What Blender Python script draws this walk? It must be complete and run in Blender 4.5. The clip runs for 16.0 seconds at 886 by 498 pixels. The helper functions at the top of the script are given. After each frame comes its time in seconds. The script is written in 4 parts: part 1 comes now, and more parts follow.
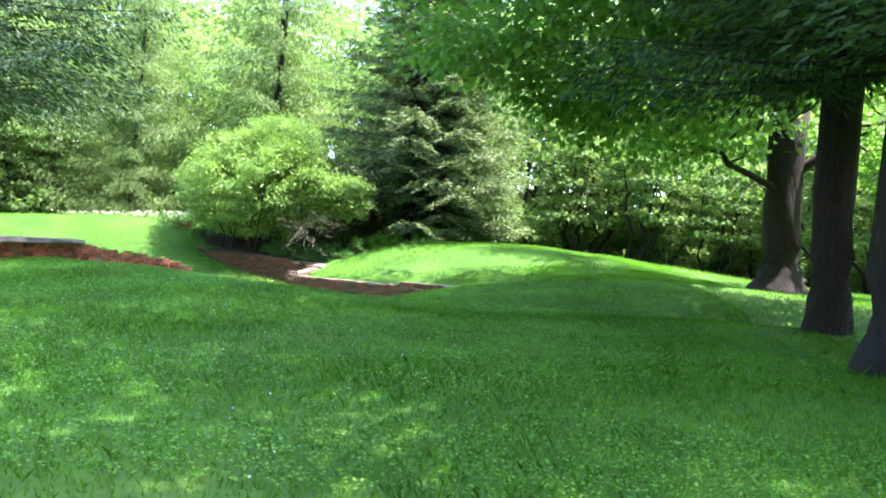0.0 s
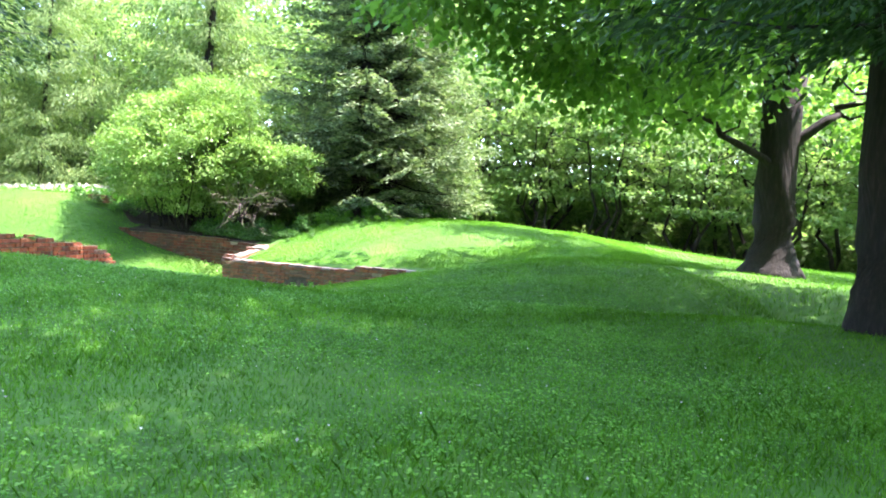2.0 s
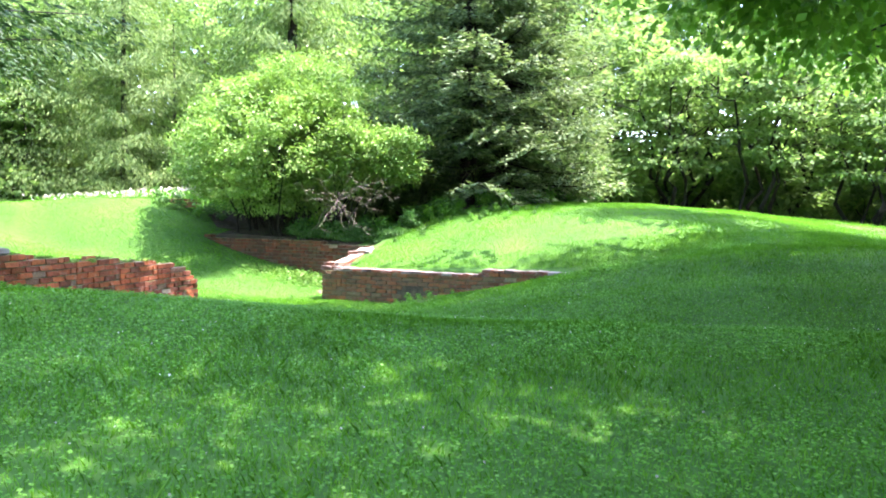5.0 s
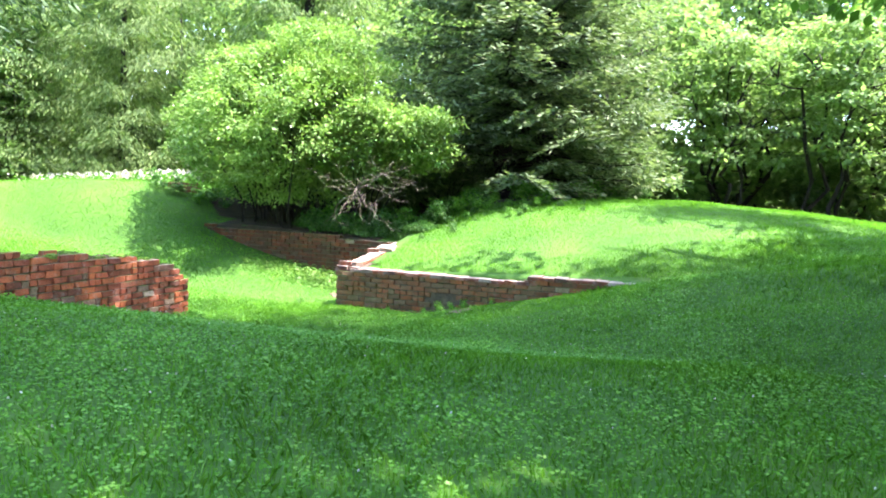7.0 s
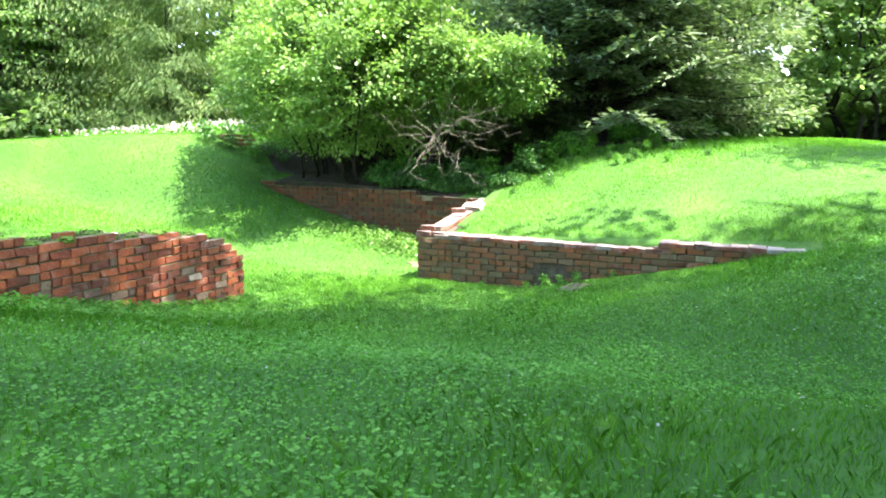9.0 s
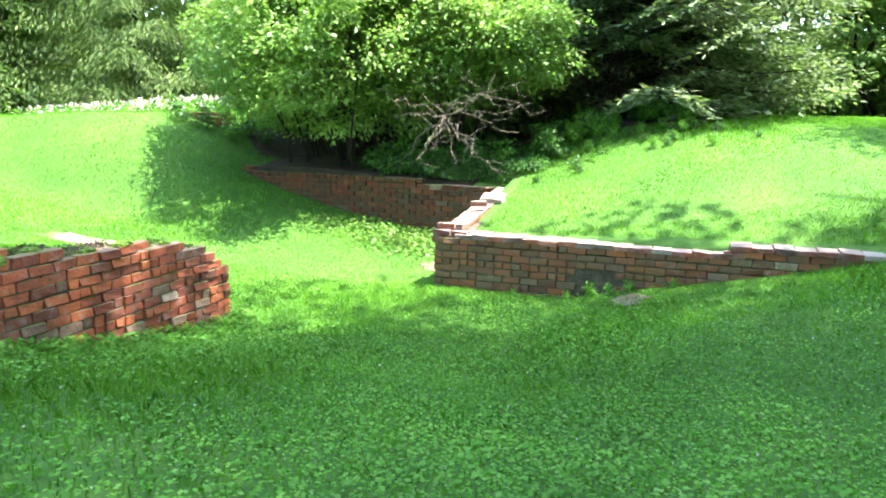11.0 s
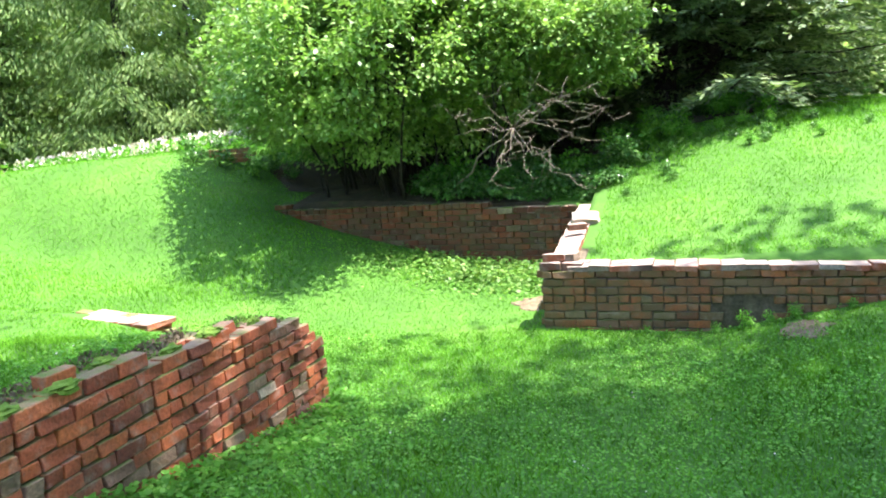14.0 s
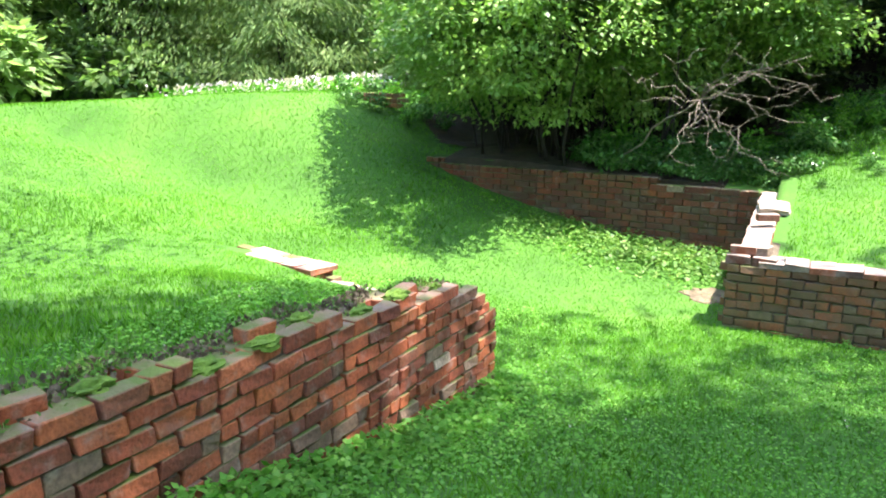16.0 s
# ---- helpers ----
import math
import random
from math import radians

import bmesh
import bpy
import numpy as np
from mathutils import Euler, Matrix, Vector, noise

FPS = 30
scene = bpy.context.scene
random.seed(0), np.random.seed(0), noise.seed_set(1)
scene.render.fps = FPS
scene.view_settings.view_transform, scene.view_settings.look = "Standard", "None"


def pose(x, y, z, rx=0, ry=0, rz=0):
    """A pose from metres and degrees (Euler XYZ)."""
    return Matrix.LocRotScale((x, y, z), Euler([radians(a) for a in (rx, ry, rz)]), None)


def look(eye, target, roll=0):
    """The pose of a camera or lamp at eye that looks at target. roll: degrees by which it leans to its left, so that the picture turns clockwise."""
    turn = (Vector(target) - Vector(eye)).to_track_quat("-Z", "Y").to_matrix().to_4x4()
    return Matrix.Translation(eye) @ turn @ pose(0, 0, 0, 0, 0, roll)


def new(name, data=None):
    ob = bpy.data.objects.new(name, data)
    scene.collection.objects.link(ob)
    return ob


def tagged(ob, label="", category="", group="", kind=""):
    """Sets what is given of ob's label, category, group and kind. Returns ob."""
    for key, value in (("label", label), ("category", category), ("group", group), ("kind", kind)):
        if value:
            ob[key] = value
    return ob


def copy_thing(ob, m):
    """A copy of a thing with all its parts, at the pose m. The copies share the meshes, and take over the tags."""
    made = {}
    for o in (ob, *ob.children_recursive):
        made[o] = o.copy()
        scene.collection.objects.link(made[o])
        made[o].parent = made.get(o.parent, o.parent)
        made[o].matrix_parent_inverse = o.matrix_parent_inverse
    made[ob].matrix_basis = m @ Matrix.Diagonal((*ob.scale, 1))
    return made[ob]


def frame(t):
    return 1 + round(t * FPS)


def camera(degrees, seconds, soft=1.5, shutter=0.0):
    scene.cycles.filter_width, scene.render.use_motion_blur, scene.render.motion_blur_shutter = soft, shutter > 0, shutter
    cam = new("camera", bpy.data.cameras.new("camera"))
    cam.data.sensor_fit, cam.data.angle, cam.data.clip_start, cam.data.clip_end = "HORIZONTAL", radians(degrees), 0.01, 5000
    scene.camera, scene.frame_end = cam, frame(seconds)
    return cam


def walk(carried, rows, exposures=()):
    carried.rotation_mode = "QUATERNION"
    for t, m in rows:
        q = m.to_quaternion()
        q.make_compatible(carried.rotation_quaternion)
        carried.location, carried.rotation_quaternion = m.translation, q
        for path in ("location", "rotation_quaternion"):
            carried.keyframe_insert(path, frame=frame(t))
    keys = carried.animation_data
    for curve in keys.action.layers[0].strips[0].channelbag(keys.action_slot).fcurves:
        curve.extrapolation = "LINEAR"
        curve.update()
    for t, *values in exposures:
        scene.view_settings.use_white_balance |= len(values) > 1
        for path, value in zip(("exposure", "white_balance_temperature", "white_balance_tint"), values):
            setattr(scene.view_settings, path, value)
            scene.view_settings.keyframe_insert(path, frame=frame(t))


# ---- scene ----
cam = camera(62.1, 16.0, soft=1.95)
METRES, EYE, TILT, LEAN, TURN = 14.5, 1.55, 0.0, -4.3, 0.0
ROWS = [
    (0.0, 0.0, 0.0, 0.0, -0.0, 0.0, -0.0),
    (0.5, -0.0135, 0.0351, 0.0033, -1.15, -1.02, 0.76),
    (1.0, -0.0243, 0.0691, 0.0085, -1.38, -1.1, 1.24),
    (1.5, -0.0331, 0.1069, 0.0122, -4.78, -1.49, 0.39),
    (2.0, -0.0394, 0.146, 0.0139, -5.0, -2.28, 0.14),
    (2.5, -0.0493, 0.1856, 0.0171, -7.45, -2.53, 1.55),
    (3.0, -0.0551, 0.2227, 0.0187, -3.82, 0.52, 0.24),
    (3.5, -0.0646, 0.2628, 0.0204, 0.85, -3.75, 0.88),
    (4.0, -0.0696, 0.2984, 0.0215, 2.4, -2.7, 2.63),
    (4.5, -0.0811, 0.3372, 0.0243, 1.75, -3.02, 3.52),
    (7.0, -0.1252, 0.5237, 0.0284, 2.77, -4.06, 1.97),
    (7.5, -0.134, 0.563, 0.0301, 5.07, -2.76, 2.4),
    (8.0, -0.1476, 0.5987, 0.0315, 3.72, -1.82, 2.29),
    (8.5, -0.1626, 0.6353, 0.0334, 8.06, -5.47, 2.15),
    (9.0, -0.1747, 0.6684, 0.0372, 7.06, -8.36, 3.69),
    (9.5, -0.1874, 0.6995, 0.0412, 7.12, -8.52, 3.39),
    (12.0, -0.2483, 0.8134, 0.047, -2.38, -14.14, 4.44),
    (12.5, -0.26, 0.8325, 0.046, -12.52, -16.33, 3.82),
    (13.0, -0.279, 0.8437, 0.0485, -14.24, -16.34, 5.38),
    (13.5, -0.3012, 0.8513, 0.0523, -5.09, -13.75, 5.26),
    (14.0, -0.3189, 0.8633, 0.0551, 2.48, -9.56, 8.68),
    (14.5, -0.3342, 0.8731, 0.0559, 7.61, -12.26, 5.06),
    (15.0, -0.3495, 0.8799, 0.0578, 10.69, -10.86, 6.3),
    (15.5, -0.3578, 0.8868, 0.0597, 10.61, -11.37, 6.74),
    (16.0, -0.3615, 0.8905, 0.0604, 11.94, -11.91, 3.55),
]
walk(cam, [(t, pose(0, 0, EYE, TILT, LEAN, TURN) @ pose(METRES * x, METRES * y, METRES * z, 90 + pitch, roll, yaw)) for t, x, y, z, yaw, pitch, roll in ROWS],
     [(0.0, 3.45, 6200, 24), (0.6, 3.66, 6200, 26), (3.5, 3.78, 6200, 27), (7.5, 3.55, 6200, 22), (9.5, 3.6, 6350, 16), (12.0, 3.52, 6350, 15), (13.0, 3.28, 6350, 15), (16.0, 3.24, 6350, 16)])

# ---- light ----
world = bpy.data.worlds.new("world")
scene.world = world
world.use_nodes = True
wn = world.node_tree.nodes
sky = wn.new("ShaderNodeTexSky")
sky.sky_type = "NISHITA"
sky.sun_disc = False
SUN_AZ, SUN_EL = 87.0, 69.0          # degrees clockwise from +y, above the horizon
sky.sun_elevation, sky.sun_rotation = radians(SUN_EL), radians(SUN_AZ)
world.node_tree.links.new(sky.outputs[0], wn["Background"].inputs[0])
wn["Background"].inputs[1].default_value = 0.15
sun = new("sun", bpy.data.lights.new("sun", "SUN"))
sun.data.energy, sun.data.angle, sun.data.color = 2.55, radians(0.53), (1.0, 0.96, 0.88)
sdir = Vector((math.sin(radians(SUN_AZ)) * math.cos(radians(SUN_EL)), math.cos(radians(SUN_AZ)) * math.cos(radians(SUN_EL)), math.sin(radians(SUN_EL))))
sun.matrix_world = look(sdir * 60, (0, 0, 0))


# ---- materials ----
def node_mat(name):
    m = bpy.data.materials.new(name)
    m.use_nodes = True
    return m, m.node_tree.nodes, m.node_tree.links


def ramp(nodes, links, fac, stops):
    r = nodes.new("ShaderNodeValToRGB")
    while len(r.color_ramp.elements) < len(stops):
        r.color_ramp.elements.new(0.5)
    for e, (p, c) in zip(r.color_ramp.elements, stops):
        e.position, e.color = p, (*c, 1)
    links.new(fac, r.inputs[0])
    return r.outputs[0]


def tex(nodes, links, scale, detail=4, coord=None, rough=0.6):
    n = nodes.new("ShaderNodeTexNoise")
    n.inputs["Scale"].default_value, n.inputs["Detail"].default_value, n.inputs["Roughness"].default_value = scale, detail, rough
    if coord is not None:
        links.new(coord, n.inputs["Vector"])
    return n.outputs[0]


def mix(nodes, links, fac, a, b, how="MIX"):
    n = nodes.new("ShaderNodeMix")
    n.data_type, n.blend_type = "RGBA", how
    for sock, v in ((n.inputs[0], fac), (n.inputs[6], a), (n.inputs[7], b)):
        if hasattr(v, "is_output"):
            links.new(v, sock)
        elif isinstance(v, (int, float)):
            sock.default_value = v
        else:
            sock.default_value = (*v, 1)
    return n.outputs[2]


def world_pos(nodes):
    return nodes.new("ShaderNodeNewGeometry").outputs["Position"]


def leaf_mat(name, dark, mid, light, thin=0.45, rough=0.5, patch=0.6, spec=0.25):
    """Foliage: light passes through the blades; colour varies from leaf to leaf and from patch to patch."""
    m, n, l = node_mat(name)
    n.remove(n["Principled BSDF"])
    geo = n.new("ShaderNodeNewGeometry")
    one = ramp(n, l, geo.outputs["Random Per Island"], [(0.0, dark), (0.5, mid), (1.0, light)])
    big = ramp(n, l, tex(n, l, patch, 3, geo.outputs["Position"]), [(0.35, (0.72, 0.75, 0.7)), (0.65, (1.15, 1.12, 1.0))])
    small = ramp(n, l, tex(n, l, patch * 5.5, 4, geo.outputs["Position"]), [(0.35, (0.78, 0.84, 0.72)), (0.65, (1.16, 1.1, 1.12))])
    col = mix(n, l, 1.0, mix(n, l, 1.0, one, big, "MULTIPLY"), small, "MULTIPLY")
    p, t, mx = n.new("ShaderNodeBsdfPrincipled"), n.new("ShaderNodeBsdfTranslucent"), n.new("ShaderNodeMixShader")
    p.inputs["Roughness"].default_value = rough
    p.inputs["Specular IOR Level"].default_value = spec
    l.new(col, p.inputs["Base Color"])
    l.new(mix(n, l, 1.0, col, (1.15, 1.28, 0.7), "MULTIPLY"), t.inputs[0])
    mx.inputs[0].default_value = thin
    l.new(p.outputs[0], mx.inputs[1]), l.new(t.outputs[0], mx.inputs[2])
    l.new(mx.outputs[0], n["Material Output"].inputs[0])
    return m


def solid_mat(name, stops, scale, rough=0.9, bump=0.3, fine=40.0, spec=0.3):
    m, n, l = node_mat(name)
    p = n["Principled BSDF"]
    pos = world_pos(n)
    a = ramp(n, l, tex(n, l, scale, 6, pos), stops)
    f = tex(n, l, fine, 5, pos)
    g = ramp(n, l, f, [(0.3, (0.75, 0.75, 0.75)), (0.7, (1.15, 1.15, 1.15))])
    l.new(mix(n, l, 1.0, a, g, "MULTIPLY"), p.inputs["Base Color"])
    p.inputs["Roughness"].default_value = rough
    p.inputs["Specular IOR Level"].default_value = spec
    b = n.new("ShaderNodeBump")
    b.inputs["Strength"].default_value, b.inputs["Distance"].default_value = bump, 0.02
    l.new(f, b.inputs["Height"])
    l.new(b.outputs[0], p.inputs["Normal"])
    return m


def bark_mat(name, stops):
    m, n, l = node_mat(name)
    p = n["Principled BSDF"]
    tc = n.new("ShaderNodeTexCoord")
    mp = n.new("ShaderNodeMapping")
    mp.inputs["Scale"].default_value = (1, 1, 0.16)
    l.new(tc.outputs["Object"], mp.inputs[0])
    f = tex(n, l, 22.0, 6, mp.outputs[0], 0.65)
    l.new(ramp(n, l, f, stops), p.inputs["Base Color"])
    p.inputs["Roughness"].default_value = 0.95
    b = n.new("ShaderNodeBump")
    b.inputs["Strength"].default_value, b.inputs["Distance"].default_value = 0.9, 0.04
    l.new(f, b.inputs["Height"])
    l.new(b.outputs[0], p.inputs["Normal"])
    return m


def brick_mat(name, lime=0.25, moss=0.15, tone=(1, 1, 1), grey=1.0, dusty=(0.24, 0.19, 0.14), tops=True, soot=(0.07, 0.045, 0.032), grime=0.42):
    """Old brick: hue changes from brick to brick; lime, dirt and moss in patches; dust and moss on the flat tops."""
    m, n, l = node_mat(name)
    p = n["Principled BSDF"]
    rnd = n.new("ShaderNodeObjectInfo").outputs["Random"]
    pos = world_pos(n)
    g = 1 - 0.28 * grey
    hues = [(0.0, (0.12, 0.05, 0.035)), (0.2 * g, (0.22, 0.07, 0.04)), (0.5 * g, (0.33, 0.10, 0.05)), (0.8 * g, (0.40, 0.13, 0.055)), (g, (0.17, 0.085, 0.065)), (g + (1 - g) * 0.5, (0.19, 0.14, 0.10)), (g + (1 - g) * 0.9, (0.27, 0.2, 0.15)), (1.0, (0.48, 0.43, 0.36))]
    base = ramp(n, l, rnd, [(q, tuple(a * b for a, b in zip(c, tone))) for q, c in hues])
    grain = tex(n, l, 55.0, 6, pos)
    blot = tex(n, l, 9.0, 5, pos)
    c = mix(n, l, 1.0, base, ramp(n, l, grain, [(0.3, (0.6, 0.6, 0.6)), (0.7, (1.25, 1.2, 1.15))]), "MULTIPLY")
    limef = ramp(n, l, blot, [(0.62 - lime * 0.2, (0, 0, 0)), (0.8, (0.55, 0.55, 0.55))])
    c = mix(n, l, limef, c, (0.42, 0.37, 0.31))
    dirt = ramp(n, l, tex(n, l, 4.0, 4, pos), [(grime, (0, 0, 0)), (grime + 0.33, (0.8, 0.8, 0.8))])
    c = mix(n, l, dirt, c, soot)
    if moss:
        mossf = ramp(n, l, tex(n, l, 6.0, 5, pos), [(0.66 - moss * 0.5, (0, 0, 0)), (0.82 - moss * 0.4, (0.75, 0.75, 0.75))])
        c = mix(n, l, mossf, c, (0.085, 0.085, 0.035))
    sep = n.new("ShaderNodeSeparateXYZ")
    l.new(n.new("ShaderNodeNewGeometry").outputs["Normal"], sep.inputs[0])
    flat = ramp(n, l, sep.outputs[2], [(0.6, (0, 0, 0)), (0.9, (1, 1, 1))])
    tuft = ramp(n, l, tex(n, l, 3.2, 5, pos), [(0.40, (0, 0, 0)), (0.58, (1, 1, 1))])
    c = mix(n, l, mix(n, l, 1.0, flat, (0.75, 0.75, 0.75), "MULTIPLY"), c, dusty)
    if tops:
        c = mix(n, l, mix(n, l, 1.0, flat, tuft, "MULTIPLY"), c, (0.11, 0.15, 0.035))
    l.new(c, p.inputs["Base Color"])
    p.inputs["Roughness"].default_value = 0.92
    p.inputs["Specular IOR Level"].default_value = 0.2
    b = n.new("ShaderNodeBump")
    b.inputs["Strength"].default_value, b.inputs["Distance"].default_value = 0.7, 0.012
    l.new(grain, b.inputs["Height"])
    l.new(b.outputs[0], p.inputs["Normal"])
    return m


M_SOIL = solid_mat("lawn_soil", [(0.3, (0.035, 0.1, 0.01)), (0.55, (0.055, 0.145, 0.015)), (0.8, (0.09, 0.17, 0.024))], 0.9, fine=18.0)
M_GRASS = leaf_mat("grass_blades", (0.06, 0.18, 0.015), (0.1, 0.27, 0.025), (0.165, 0.355, 0.044), 0.5, 0.6, 0.7, 0.1)
M_CLOVER = leaf_mat("clover_leaves", (0.075, 0.23, 0.026), (0.125, 0.33, 0.045), (0.22, 0.43, 0.1), 0.45, 0.45, 0.9, 0.18)
M_MAPLE = leaf_mat("broad_leaves", (0.085, 0.19, 0.035), (0.14, 0.28, 0.055), (0.21, 0.36, 0.085), 0.55, 0.45, 0.5)
M_WOODS = leaf_mat("woodland_leaves", (0.12, 0.2, 0.075), (0.19, 0.30, 0.12), (0.28, 0.39, 0.19), 0.55, 0.6, 0.35)
M_BUSH = leaf_mat("shrub_leaves", (0.13, 0.25, 0.06), (0.2, 0.34, 0.09), (0.29, 0.43, 0.14), 0.36, 0.45, 0.8)
M_SPRUCE = leaf_mat("spruce_needles", (0.065, 0.11, 0.05), (0.15, 0.215, 0.11), (0.27, 0.34, 0.2), 0.32, 0.65, 0.5)
# needle colour kept dark, with the shade on the boughs put into it
M_HEMLOCK = leaf_mat("shaded_needles", (0.02, 0.05, 0.02), (0.04, 0.09, 0.035), (0.07, 0.13, 0.05), 0.2, 0.6, 0.5)
M_LARCH = leaf_mat("drooping_needles", (0.10, 0.17, 0.055), (0.16, 0.245, 0.085), (0.23, 0.32, 0.12), 0.42, 0.7, 0.6)
M_IVY = leaf_mat("ivy_leaves", (0.03, 0.10, 0.02), (0.06, 0.18, 0.035), (0.16, 0.29, 0.10), 0.3, 0.35, 1.5)
M_WEED = leaf_mat("pale_weeds", (0.07, 0.18, 0.03), (0.12, 0.26, 0.05), (0.22, 0.34, 0.10), 0.4, 0.5, 1.5)
M_PETAL = leaf_mat("pale_petals", (0.55, 0.43, 0.58), (0.7, 0.61, 0.72), (0.8, 0.76, 0.8), 0.3, 0.6, 1.0)
M_MOSS = solid_mat("cushion_moss", [(0.3, (0.06, 0.12, 0.015)), (0.7, (0.16, 0.26, 0.03))], 14.0, fine=90.0)
M_BARK = bark_mat("dark_bark", [(0.3, (0.006, 0.0045, 0.003)), (0.55, (0.018, 0.013, 0.009)), (0.8, (0.055, 0.042, 0.03))])
M_TWIG = bark_mat("dead_twigs", [(0.3, (0.11, 0.09, 0.065)), (0.7, (0.27, 0.22, 0.17))])
M_BRICK = brick_mat("old_red_brick", 0.35, 0.1, (1.25, 1.12, 1.05), 0.4, grime=0.47)
M_BRICK_D = brick_mat("damp_brick", 0.45, 0.2, (1.15, 1.08, 0.8), 0.6, soot=(0.17, 0.115, 0.06), grime=0.26)
# mossy brown brick; tone lowered to put the shrub's shade into it
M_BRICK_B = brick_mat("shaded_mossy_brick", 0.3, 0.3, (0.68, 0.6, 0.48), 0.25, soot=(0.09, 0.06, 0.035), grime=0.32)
# limy pale brick, upward faces mixed paler still
M_CAPB = brick_mat("pale_topped_brick", 0.9, 0.0, (1.0, 1.0, 1.0), 1.0, (0.36, 0.29, 0.24), False)
M_CAP = solid_mat("weathered_capping", [(0.3, (0.26, 0.2, 0.15)), (0.6, (0.38, 0.32, 0.26)), (0.8, (0.24, 0.21, 0.15))], 7.0, fine=60.0)
M_SLAB = solid_mat("grey_slab", [(0.3, (0.10, 0.085, 0.07)), (0.7, (0.2, 0.18, 0.15))], 6.0, fine=50.0)
# litter brown, taken darker than its own colour to carry shade
M_EARTH = solid_mat("shade_toned_earth", [(0.3, (0.022, 0.022, 0.01)), (0.5, (0.04, 0.03, 0.018)), (0.75, (0.075, 0.05, 0.03))], 5.0, fine=30.0, bump=0.8)
M_MORTAR = solid_mat("crumbling_mortar", [(0.3, (0.045, 0.034, 0.02)), (0.7, (0.17, 0.135, 0.085))], 12.0, bump=0.8)
M_DIRT = solid_mat("bare_earth", [(0.3, (0.085, 0.062, 0.035)), (0.7, (0.22, 0.17, 0.105))], 8.0, bump=0.8)


# ---- building helpers ----
def part(name, bm, material, parent=None, label=""):
    me = bpy.data.meshes.new(name)
    bm.to_mesh(me)
    bm.free()
    me.materials.append(material)
    ob = new(name, me)
    ob.parent = parent
    return tagged(ob, label)


def mesh_np(name, verts, faces_n, material, parent=None, smooth=False):
    """A mesh of separate n-gons: verts is (count, n, 3)."""
    count, k = verts.shape[0], faces_n
    me = bpy.data.meshes.new(name)
    me.vertices.add(count * k)
    me.vertices.foreach_set("co", verts.reshape(-1).astype(np.float32))
    me.loops.add(count * k)
    me.loops.foreach_set("vertex_index", np.arange(count * k, dtype=np.int32))
    me.polygons.add(count)
    me.polygons.foreach_set("loop_start", np.arange(0, count * k, k, dtype=np.int32))
    me.update(calc_edges=True)
    me.materials.append(material)
    ob = new(name, me)
    ob.parent = parent
    return ob


def smooth01(x, a, b):
    t = np.clip((np.asarray(x, float) - a) / (b - a), 0, 1)
    return t * t * (3 - 2 * t)


# ---- the plan: u runs along the brick wall, v square to it towards the woods ----
A = np.array((-4.05, 19.55))
EU, EV = np.array((0.963, -0.27)), np.array((0.27, 0.963))


def to_uv(x, y):
    dx, dy = np.asarray(x, float) - A[0], np.asarray(y, float) - A[1]
    return dx * EU[0] + dy * EU[1], dx * EV[0] + dy * EV[1]


def to_xy(u, v):
    return A[0] + u * EU[0] + v * EV[0], A[1] + u * EU[1] + v * EV[1]


U_LEFT, V_END, V_BACK, W = -1.37, -2.1, 2.35, 0.3      # left wall face, its end, back wall face, wall thickness
YAW = math.degrees(math.atan2(EU[1], EU[0]))


def soft_min(a, b, k=0.1):
    return -k * np.logaddexp(-a / k, -b / k)


def lawn(x, y):
    """The lawn that the walk goes over, climbing to a rise before the spruces."""
    rise = 1.0 + 0.9 * np.exp(-((x - 2) ** 2 / 60 + (y - 26) ** 2 / 50))
    z = 0.58 + (rise - 0.58) * smooth01(y + 0.6 * x, 11, 19)
    z = z + 0.14 * np.exp(-((x + 4.0) ** 2 + (y - 10.5) ** 2) / 9.0) + 0.31 * np.exp(-((x + 6.0) ** 2 / 7.0 + (y - 12.9) ** 2 / 4.0))
    return z - 0.25 * (1 - smooth01(y, -1, 5))


def left_top(v):
    """Top of the wall beside the way: a long slow fall, then a quick one at its free end."""
    return np.interp(-np.asarray(v, float), (2.1, 2.6, 4.0, 5.0, 5.7, 6.5), (0.46, 0.73, 0.88, 0.97, 1.06, 1.1))


def left_course(v):
    """The same top in whole courses."""
    k = -np.asarray(v, float)
    return 0.464 + 0.08 * sum((k > q) * 1.0 for q in (2.2, 2.2, 2.42, 2.72, 3.3, 3.95, 4.95, 5.62))


def room(u, v):
    """Floor of the old cellar, which climbs to the field in the west."""
    m = np.clip(-u - 0.4, 0, 40)
    z = -0.05 + 0.10 * smooth01(v, 0, 2.3) + 0.06 * m + (0.009 + 0.031 * smooth01(v, 0, 2.3)) * m * m + 0.15 * np.clip(v - 2.3, 0, 5)
    return soft_min(z, 1.88 - 0.065 * np.clip(-u - 6.5, 0, 14), 0.12)


def mound_edge(u):
    """Line of the wall on the far side of the mound."""
    return -2.24 + 0.2 * np.clip(-u - 1.4, 0, 8)


def mound(u, v):
    t = smooth01(v, -3.1, -2.0)
    return (left_top(v) - 0.12 + 0.06 * smooth01(-u, 1.5, 2.1)) * (1 - t) - 0.05 * np.clip(-u - 1.9, 0, 6) * (1 - t) + (0.36 + 0.08 * np.clip(-u - 1.5, 0, 3)) * t


